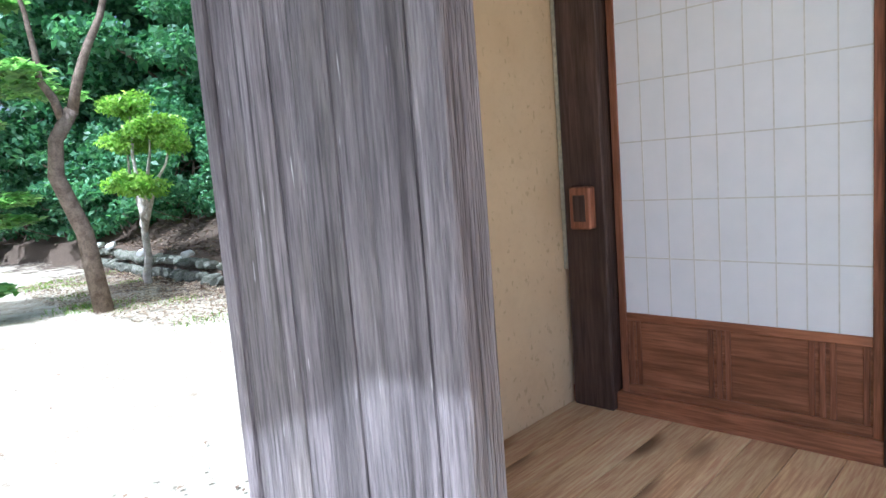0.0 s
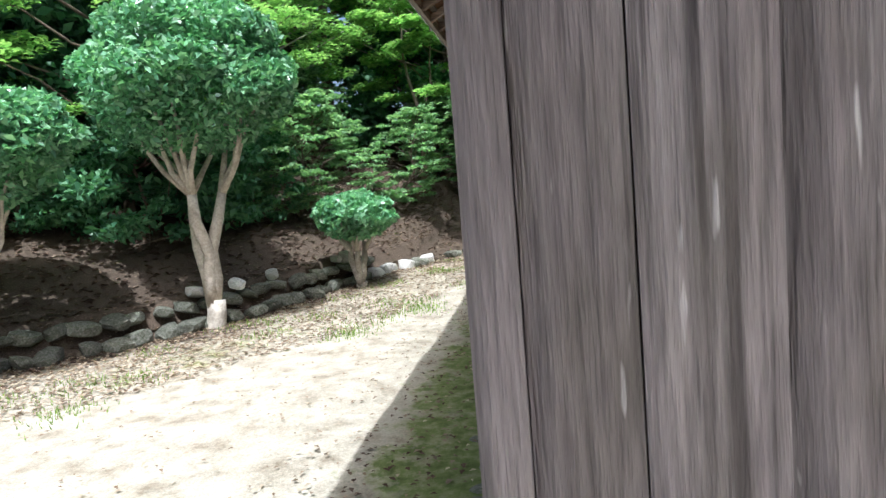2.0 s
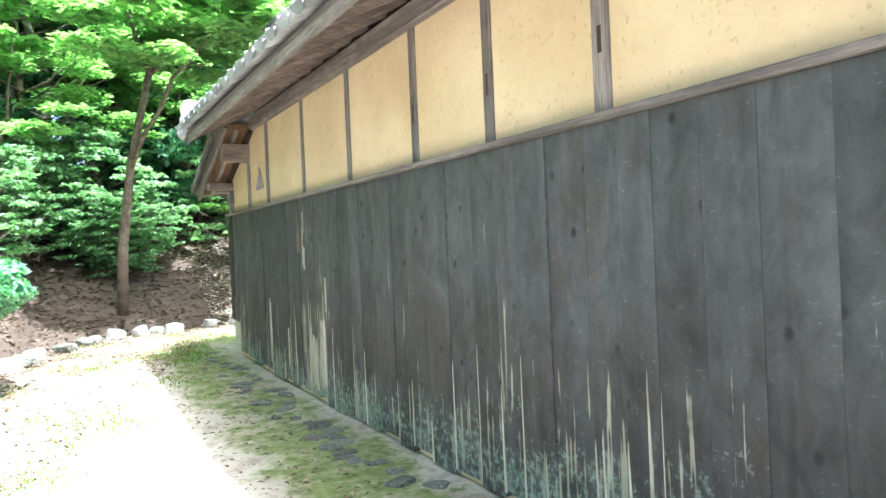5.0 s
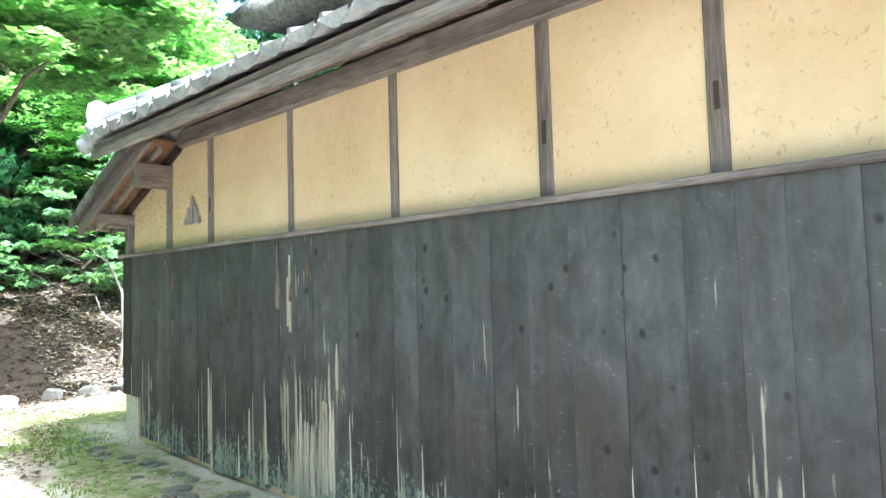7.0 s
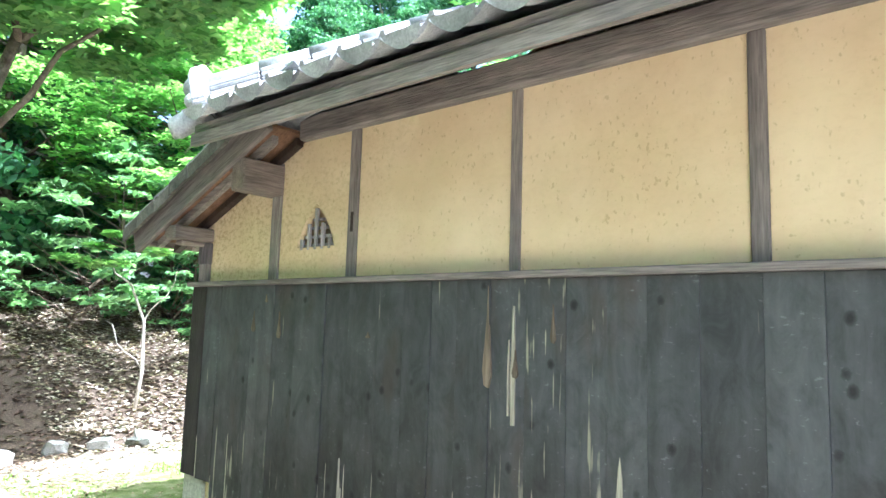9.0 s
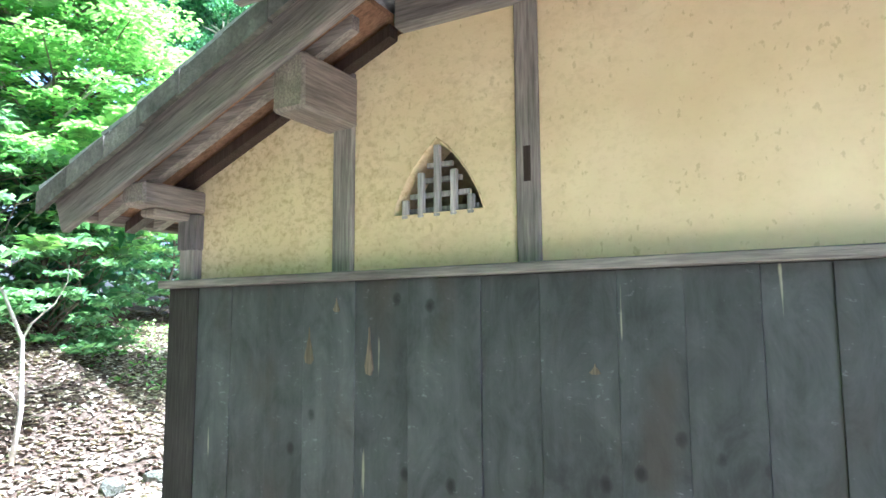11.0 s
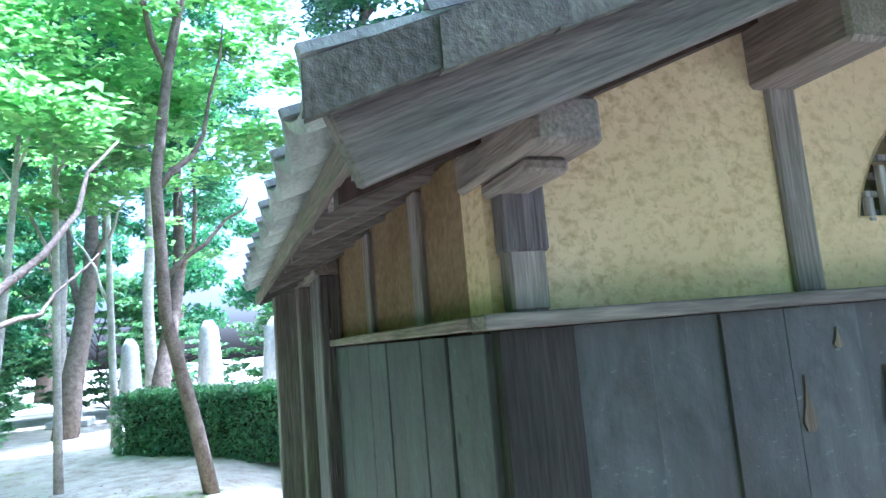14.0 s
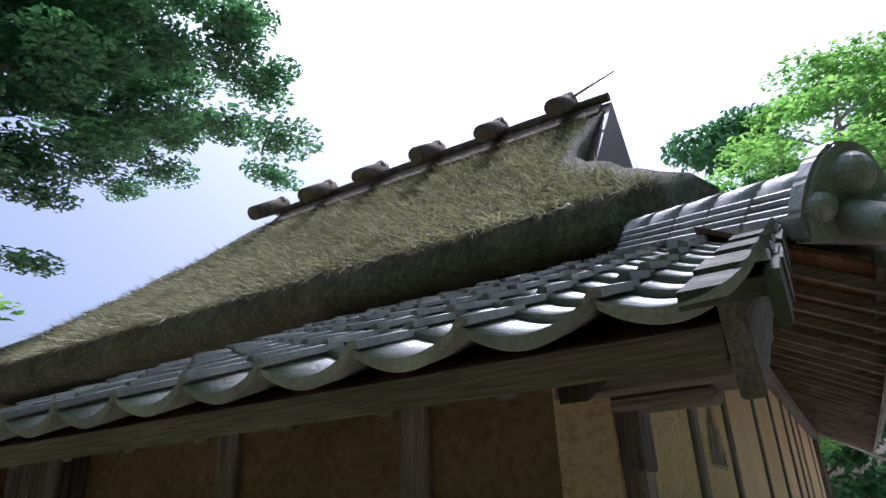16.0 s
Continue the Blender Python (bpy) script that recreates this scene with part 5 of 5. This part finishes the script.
# trees that stand free, east and south of the house
for pr, x, y, s in ( (maple_a, -2.6, -22.5, 1.9), (dark_a, -3.2, -33, 2.0), (dark_b, -6.5, -26, 1.7), (dark_b, 1.0, -29, 1.7),
                    (dark_a, 1.5, 11.5, 0.5), (dark_a, 4.0, 11.5, 0.55), (maple_b, -0.8, 11.5, 1.1), (dark_a, 1.0, 17, 0.75), (maple_a, 4.5, 16, 1.2), (dark_a, -3.5, 12, 1.2), (dark_a, -6.5, 8.5, 1.2), (dark_b, -9, 12, 1.6), (dark_a, -12, 3, 1.4), (dark_a, -13, -1.6, 1.3), (dark_a, -14.5, -3.0, 1.1), (dark_b, -17, -4.4, 1.1), (dark_a, -18.5, -7.2, 1.2), (dark_a, -21, -4, 1.4), (dark_b, -22, -9, 1.4),
                    (dark_a, -15.8, -1, 1.4), (bush, -12.6, -4.3, 1.3), (bush, -14.2, -4.9, 1.4), (bush, -16, -5.4, 1.5), (bush, -11.3, -4.6, 1.2), (bush, -15.2, -3.9, 1.6), (bush, -18, -6.0, 1.6),
                    (bush, -1.5, 9.5, 2.2), (bush, 1.2, 9.0, 2.0), (bush, 3.6, 9.2, 2.2), (bush, -4.0, 8.0, 2.0), (pole, 7.5, 12.5, 0.8), (pole, 11, 12, 0.75), (pole, 14, 13, 0.85), (pole, 9.2, 10.2, 0.6), (pole, 12.2, 8.8, 0.65), (maple_a, 17, 15, 1.3), (dark_a, 7, 22, 1.2), (dark_a, -7, 17, 1.8), (dark_a, 22, 26, 2.0), (dark_b, 30, 22, 2.0),
                    (pole, 17.5, 4.4, 0.8), (pole, 17.0, 2.3, 0.85), (dark_a, 22, 8, 1.2),
                    (dark_b, 25, 2, 1.2), (dark_a, 24, -4, 1.2), (maple_a, 17.5, 9.5, 1.2), (dark_b, 19, 12, 1.2)):
    planted(pr, x, y, s, r.uniform(0, 6.28))
for x, y, sc in ((9.2, 9.0, 0.8), (11.6, 8.4, 0.95), (13.6, 7.0, 1.0), (15.4, 7.6, 1.3), (13.2, 9.9, 1.3), (18.0, 6.4, 1.2), (18.5, 10.2, 1.6), (21.5, 8.0, 1.7), (9.8, 6.6, 0.45), (11.9, 5.4, 0.4), (14.5, 5.2, 0.5), (8.0, 10.8, 1.5)):
    planted(light_bush, x, y, sc, r.uniform(0, 6.28))
for pr, x, y, sc in ((maple_a, 12.4, 11.0, 1.1), (maple_a, 25, 14, 1.2), (maple_a, 28, 10.5, 1.3), (dark_a, 33, 18, 2.2), (dark_b, 36, 9, 2.0), (dark_a, 27, 24, 2.0), (maple_b, 13.5, 9.8, 0.9)):
    planted(pr, x, y, sc, r.uniform(0, 6.28))
for o in (dark_a, dark_b, maple_a, maple_b, bush, light_bush, pole):
    o.matrix_basis = Matrix.Translation((-20 - 3 * o.location.x + r.uniform(-6, 6), 14 + r.uniform(-4, 10), gz(-20, 18) - 0.2))


def leaning_tree(name, label, stem, radii, limbs, blobs, n, mat, bark, seed):
    r = random.Random(seed)
    base = Vector(stem[0])
    t = thing(name, base, label, "tree")
    bm = bmesh.new()
    add_tube(bm, [Vector(p) - base for p in stem], radii, 10)
    for pts, w in limbs:
        pts = [Vector(p) - base for p in pts]
        full = []
        for p, q in zip(pts, pts[1:]):
            full += bent(r, p, q, 4, 0.06)[:-1]
        full.append(pts[-1])
        add_tube(bm, full, [w * (1 - 0.75 * i / (len(full) - 1)) for i in range(len(full))], 7)
    part("trunk", bm, bark, t)
    crown_part("crown", [(b[0] - base.x, b[1] - base.y, b[2] - base.z, *b[3:]) for b in blobs], n, 0.085, seed, mat, t, "airy layered sprays of light green leaves", 0.1, 0.75)


def sprays(r, n, centre, spread, w):
    return [(centre[0] + r.gauss(0, spread[0]), centre[1] + r.gauss(0, spread[1]), centre[2] + r.gauss(0, spread[2]), w * r.uniform(0.6, 1.2), w * r.uniform(0.6, 1.2), w * 0.2) for _ in range(n)]


r = random.Random(21)
g0 = gz(2.21, 2.43)
leaning_tree("maple_tree", "leaning pale maple forking above the leaf litter", [(2.21, 2.43, g0 - 0.15), (2.33, 2.33, g0 + 0.5), (2.53, 2.15, 1.4), (2.74, 1.95, 2.05)], [0.075, 0.06, 0.053, 0.047],
             [([(2.74, 1.95, 2.0), (2.71, 2.01, 2.9), (2.86, 2.08, 4.2)], 0.036), ([(2.74, 1.95, 2.03), (3.16, 1.58, 2.6), (3.71, 1.23, 3.5)], 0.036), ([(2.81, 1.91, 2.1), (3.31, 1.63, 2.25), (3.81, 1.38, 2.7)], 0.022)],
             [(b[0], b[1], max(b[2], 3.5 + 0.1 * (i % 5)), *b[3:]) for i, b in enumerate(sprays(r, 30, (4.6, 4.5, 4.0), (0.8, 0.7, 0.5), 0.5))], 9000, LEAF_MAPLE, BARK, 22)
leaning_tree("maple_tree", "crooked forking maple at the far edge of the yard", [(-7.49, -7.85, -0.1), (-7.52, -7.95, 1.06), (-7.59, -8.16, 1.79), (-7.58, -8.11, 2.23), (-7.51, -7.9, 2.6)], [0.13, 0.11, 0.10, 0.09, 0.085],
             [([(-7.51, -7.9, 2.55), (-7.36, -7.46, 3.76), (-7.29, -7.25, 5.2)], 0.07), ([(-7.55, -8.0, 2.45), (-7.6, -8.19, 3.3), (-7.67, -8.4, 4.8)], 0.06)],
             sprays(r, 34, (-8.3, -8.9, 3.0), (0.5, 0.5, 1.0), 0.5), 11000, LEAF_MAPLE, BARK, 26)
g0 = gz(6.78, 0.7)
leaning_tree("maple_tree", "slim dark maple with a curving trunk beside the path", [(6.78, 0.7, g0 - 0.2), (6.58, 0.86, 1.12), (6.5, 1.15, 2.42), (6.58, 1.22, 3.98), (6.65, 1.06, 5.4), (6.78, 0.83, 6.7)], [0.09, 0.08, 0.072, 0.065, 0.058, 0.05],
             [([(6.58, 1.2, 3.85), (6.9, 0.7, 4.6), (7.15, 0.42, 6.2)], 0.045), ([(6.53, 1.16, 2.8), (6.83, 0.55, 3.45), (7.0, 0.2, 3.85)], 0.036), ([(6.65, 1.08, 5.3), (6.4, 1.45, 6.3), (6.3, 1.8, 7.7)], 0.045), ([(6.78, 0.83, 6.6), (7.0, 0.5, 7.8), (6.95, 0.4, 8.8)], 0.05)],
             [(b[0], b[1], max(b[2], 4.0 + 0.12 * (i % 6)), *b[3:]) for i, b in enumerate(sprays(r, 46, (8.0, 1.7, 6.3), (1.3, 1.2, 1.5), 0.8))], 13000, LEAF_MAPLE, BARK, 23)


for label, x, y, dx, dy, w, bk, mt in (("thin leaning maple with a pale trunk", 7.0, 3.0, 0.75, -0.1, 0.05, PALE_BARK, LEAF_MAPLE), ("thin upright maple with a pale trunk", 8.0, 2.5, 0.1, 0.05, 0.05, PALE_BARK, LEAF_MAPLE),
                               ("big dark tree leaning over the clearing", 15.3, 3.9, 1.6, -0.3, 0.24, BARK, LEAF_DARK), ("big dark tree leaning over the clearing", 16.6, 2.2, 1.3, -0.6, 0.22, BARK, LEAF_DARK), ("slender pale tree at the clearing", 12.5, 2.5, 0.2, 0.1, 0.07, PALE_BARK, LEAF_MAPLE)):
    g0 = gz(x, y)
    big = w > 0.1
    top = g0 + (8.0 if big else 4.8)
    leaning_tree("broadleaf_tree" if big else "maple_tree", label, [(x, y, g0 - 0.2), (x + dx * 0.25, y + dy * 0.3, g0 + 1.2), (x + dx * 0.7, y + dy * 0.7, g0 + 2.6), (x + dx, y + dy, g0 + 4.0), (x + dx * 1.3, y + dy, top)], [w * 1.2, w, w * 0.9, w * 0.75, w * 0.4],
                 [([(x + dx * 0.7, y + dy * 0.7, g0 + 2.6), (x + dx + 0.4, y + dy + 0.5, g0 + 3.8), (x + dx + 0.7, y + dy + 0.9, top - 0.3)], w * 0.55), ([(x + dx, y + dy, g0 + 3.9), (x + dx - 0.5, y + dy - 0.4, g0 + 4.6), (x + dx - 0.8, y + dy - 0.5, top)], w * 0.45)],
                 sprays(r, 26, (x + dx, y + dy, top + 0.3), (1.4 if big else 0.9, 1.4 if big else 0.9, 1.2 if big else 0.5), 0.9 if big else 0.6), 9000 if big else 1800, mt, bk, 60 + int(10 * x))

leaning_tree("broadleaf_tree", "tall dark broadleaf tree leaning over the roof", [(12.4, -2.0, 0.0), (12.4, -2.1, 4.0), (12.35, -2.3, 7.5), (12.2, -3.0, 10.5)], [0.2, 0.17, 0.13, 0.08],
             [([(12.3, -2.6, 9.0), (12.2, -4.0, 11.0), (12.1, -5.2, 12.6)], 0.07), ([(12.25, -2.9, 10.0), (11.8, -3.8, 11.6), (11.6, -4.6, 13.0)], 0.06)],
             sprays(r, 100, (12.0, -4.9, 12.3), (1.7, 1.8, 1.7), 0.95) + sprays(r, 20, (12.2, -2.9, 9.4), (0.7, 0.7, 1.0), 0.8), 60000, LEAF_DARK, BARK, 29)
g0 = gz(-2.95, 5.0)
leaning_tree("maple_tree", "slim forked grey maple on the bank", [(-2.95, 5.0, g0 - 0.2), (-2.9, 5.0, g0 + 0.8), (-2.85, 4.95, g0 + 1.7)], [0.10, 0.085, 0.075],
             [([(-2.85, 4.95, g0 + 1.65), (-3.15, 5.0, g0 + 2.6), (-3.3, 5.1, g0 + 4.2)], 0.06), ([(-2.85, 4.95, g0 + 1.65), (-2.6, 4.9, g0 + 2.4), (-2.5, 4.8, g0 + 4.0)], 0.05)],
             sprays(r, 26, (-2.7, 4.9, g0 + 3.9), (0.8, 0.8, 0.9), 0.55), 6000, LEAF_MAPLE, BARK, 27)

g0 = gz(-1.0, 4.0)
leaning_tree("maple_tree", "light green maple leaning out from the bank over the path", [(-1.0, 4.0, g0 - 0.2), (-0.95, 3.9, g0 + 1.2), (-0.8, 3.6, g0 + 2.6), (-0.5, 3.1, 4.6)], [0.10, 0.085, 0.07, 0.055],
             [([(-0.8, 3.6, g0 + 2.5), (-0.2, 2.8, 4.4), (0.5, 2.1, 5.2)], 0.045), ([(-0.5, 3.1, 4.5), (-0.9, 2.4, 5.3), (-1.2, 1.9, 5.8)], 0.04), ([(-0.5, 3.1, 4.5), (0.3, 3.3, 5.4), (1.2, 3.2, 6.0)], 0.04)],
             sprays(r, 46, (0.1, 2.5, 5.5), (1.1, 0.8, 0.5), 0.6), 15000, LEAF_MAPLE, BARK, 33)
g0 = gz(1.55, 4.2)
leaning_tree("bare_shrub", "thin pale crooked shrub with few leaves on the bank", [(1.55, 4.2, g0 - 0.1), (1.62, 4.2, g0 + 0.5), (1.6, 4.22, 1.6), (1.42, 4.3, 2.1)], [0.028, 0.024, 0.02, 0.016],
             [([(1.42, 4.3, 2.08), (1.2, 4.4, 2.35), (0.85, 4.5, 2.5)], 0.015), ([(1.6, 4.22, 1.6), (1.85, 4.15, 1.95), (1.95, 4.1, 2.35)], 0.013), ([(1.62, 4.2, g0 + 0.5), (1.3, 4.3, 1.3), (1.15, 4.35, 1.6)], 0.011)],
             sprays(r, 8, (1.3, 4.3, 2.5), (0.35, 0.2, 0.15), 0.22), 420, LEAF_MAPLE, PALE_BARK, 31)

# ---- hedge and pale stones beyond the path ----
def hedge():
    g = gz(9.85, 0.4) - 0.05
    top = 1.1
    t = thing("clipped_hedge", (9.85, 0.4, g), "low clipped dark green hedge across the path", "hedge")
    t.rotation_euler = (0, 0, radians(-41.3))
    part("hedge_core", box((-0.3, -3.0, 0), (0.3, 2.1, top - 0.12), 0.05), SOIL, t)
    rs = np.random.RandomState(3)
    n = 24000
    c = np.stack([rs.uniform(-0.42, 0.42, n), rs.uniform(-3.1, 2.2, n), rs.uniform(0.02, top, n)], 1)
    face = rs.randint(0, 3, n)
    c[face == 0, 0] = -0.38 + rs.normal(0, 0.05, (face == 0).sum())
    c[face == 1, 2] = top - 0.04 + rs.normal(0, 0.045, (face == 1).sum())
    me = leaf_mesh("foliage", c, 0.042, 4, 0.3)
    me.materials.append(LEAF_MID)
    ob = new("foliage", me)
    ob.parent = t


hedge()
for x, y, w, h in ((18.0, 0.9, 0.6, 2.5), (18.4, -1.0, 0.9, 2.9), (19.0, 3.0, 0.55, 2.2), (18.6, 4.4, 0.5, 2.0)):
    t = thing("stone_monument", (x, y, gz(x, y)), "upright tapering pale stone marker beyond the hedge", "monument", "stone markers")
    bm = bmesh.new()
    add_tube(bm, [(0, 0, 0), (0, 0, h * 0.9), (0, 0, h)], [w * 0.7, w * 0.45, w * 0.2], 4)
    part("shaft", bm, PALE_STONE, t)
    part("plinth", box((-w, -w, 0), (w, w, 0.2), 0.03), PALE_STONE, t)


# ---- litter and grass ----
def scatter(name, n, seed, region, size, mat, label, up=0.9, narrow=0.55, lift=0.012):
    rs = np.random.RandomState(seed)
    x, y = region(rs, n)
    c = np.stack([x, y, ground_z(x, y) + lift + rs.uniform(0, 0.02, len(x))], 1)
    me = leaf_mesh(name, c, size, seed, up, narrow)
    me.materials.append(mat)
    tagged(new(name, me), label, "leaf litter" if mat is not LEAF_MAPLE else "undergrowth", kind="stuff")


def on_bank(lo, hi, x0=-14, x1=11, y0=-12, y1=13):
    def region(rs, n):
        x, y = rs.uniform(x0, x1, n * 6), rs.uniform(y0, y1, n * 6)
        d = beyond(x, y)
        keep = (d > lo) & (d < hi)
        return x[keep][:n], y[keep][:n]
    return region


def on_path(rs, n):
    x, y = rs.uniform(-11, 8, n * 8), rs.uniform(-14, 6, n * 8)
    d = beyond(x, y)
    keep = (d < 0) & (rs.uniform(size=x.shape) < 0.9 * np.exp(d / 1.1) + 0.05 + 0.22 * np.exp(-((x + 1.35) / 0.35) ** 2)) & ((x < -0.1) | (y > 0.1) | (y < -11))
    return x[keep][:n], y[keep][:n]


def on_moss(rs, n):
    return rs.uniform(-1.15, -0.45, n), rs.uniform(-9.8, 0.8, n)


scatter("fallen_leaves", 36000, 6, on_bank(-0.4, 6.5), 0.04, LEAF_FALLEN, "brown and pale fallen leaves on the bank")
# leaf colour lightened to carry the sunlight of the clearing
LEAF_PALE = leaves("sunlit_pale_leaf", [(0.0, (0.24, 0.18, 0.13)), (0.5, (0.42, 0.35, 0.27)), (1.0, (0.62, 0.56, 0.46))], 0.1, 0.8, 0.2)
scatter("bleached_leaves", 26000, 16, on_bank(-0.8, 5.0, 0.5, 13, 1.5, 10), 0.045, LEAF_PALE, "pale fallen leaves with the clearing's sunlight in their colour", 0.8)


def sprigs(rs, n):
    cx, cy = rs.uniform(3.5, 14, 900), rs.uniform(2.6, 9, 900)
    d = beyond(cx, cy)
    keep = (d > -0.6) & (d < 5)
    cx, cy = cx[keep][:170], cy[keep][:170]
    p = rs.randint(0, len(cx), n)
    return cx[p] + rs.normal(0, 0.13, n), cy[p] + rs.normal(0, 0.13, n)


for lift, k in ((0.04, 1200), (0.13, 1000), (0.22, 500)):
    scatter("ground_sprigs", k, 17 + int(lift * 100), sprigs, 0.05, LEAF_MAPLE, "small green sprigs growing through the litter", 0.6, 0.5, lift)
LEAF_DRY = leaves("dry_tan_leaf", [(0.0, (0.13, 0.085, 0.055)), (0.5, (0.27, 0.20, 0.14)), (1.0, (0.46, 0.39, 0.29))], 0.1, 0.9, 0.1)
scatter("bank_foot_leaves", 14000, 31, on_bank(-2.0, 0.1, -12, 0.5, -10, 5), 0.028, LEAF_DRY, "brown and yellowed leaves gathered at the foot of the bank")
scatter("path_leaves", 17000, 7, on_path, 0.019, LEAF_DRY, "scattered small brown leaves on the sandy path")
scatter("wall_leaves", 900, 9, on_moss, 0.022, LEAF_FALLEN, "few small fallen leaves on the mossy strip")


def grass_blades(name, n, seed, region, tall, label):
    rs = np.random.RandomState(seed)
    x, y = region(rs, n)
    n = len(x)
    z = ground_z(x, y)
    a = rs.uniform(0, 6.28, n)
    h = tall * rs.uniform(0.4, 1.2, n)
    lean = rs.normal(0, 0.35, (n, 2)) * h[:, None]
    w = 0.006
    v = np.stack([np.stack([x - w * np.cos(a), y - w * np.sin(a), z - 0.005], 1), np.stack([x + w * np.cos(a), y + w * np.sin(a), z - 0.005], 1), np.stack([x + lean[:, 0], y + lean[:, 1], z + h], 1)], 1).reshape(-1, 3)
    me = bpy.data.meshes.new(name)
    me.from_pydata(v.tolist(), [], np.arange(3 * n).reshape(-1, 3).tolist())
    me.materials.append(GRASS)
    tagged(new(name, me), label, "grass", kind="stuff")


def tufts(lo, hi, k):
    def region(rs, n):
        cx, cy = rs.uniform(-12, 3, k * 8), rs.uniform(-12, 6, k * 8)
        d = beyond(cx, cy)
        keep = (d > lo) & (d < hi)
        cx, cy = cx[keep][:k], cy[keep][:k]
        p = rs.randint(0, len(cx), n)
        return cx[p] + rs.normal(0, 0.16, n), cy[p] + rs.normal(0, 0.16, n)
    return region


grass_blades("grass_tufts", 9000, 15, tufts(-2.2, -0.3, 60), 0.05, "thin yellow-green grass tufts at the path's edge")
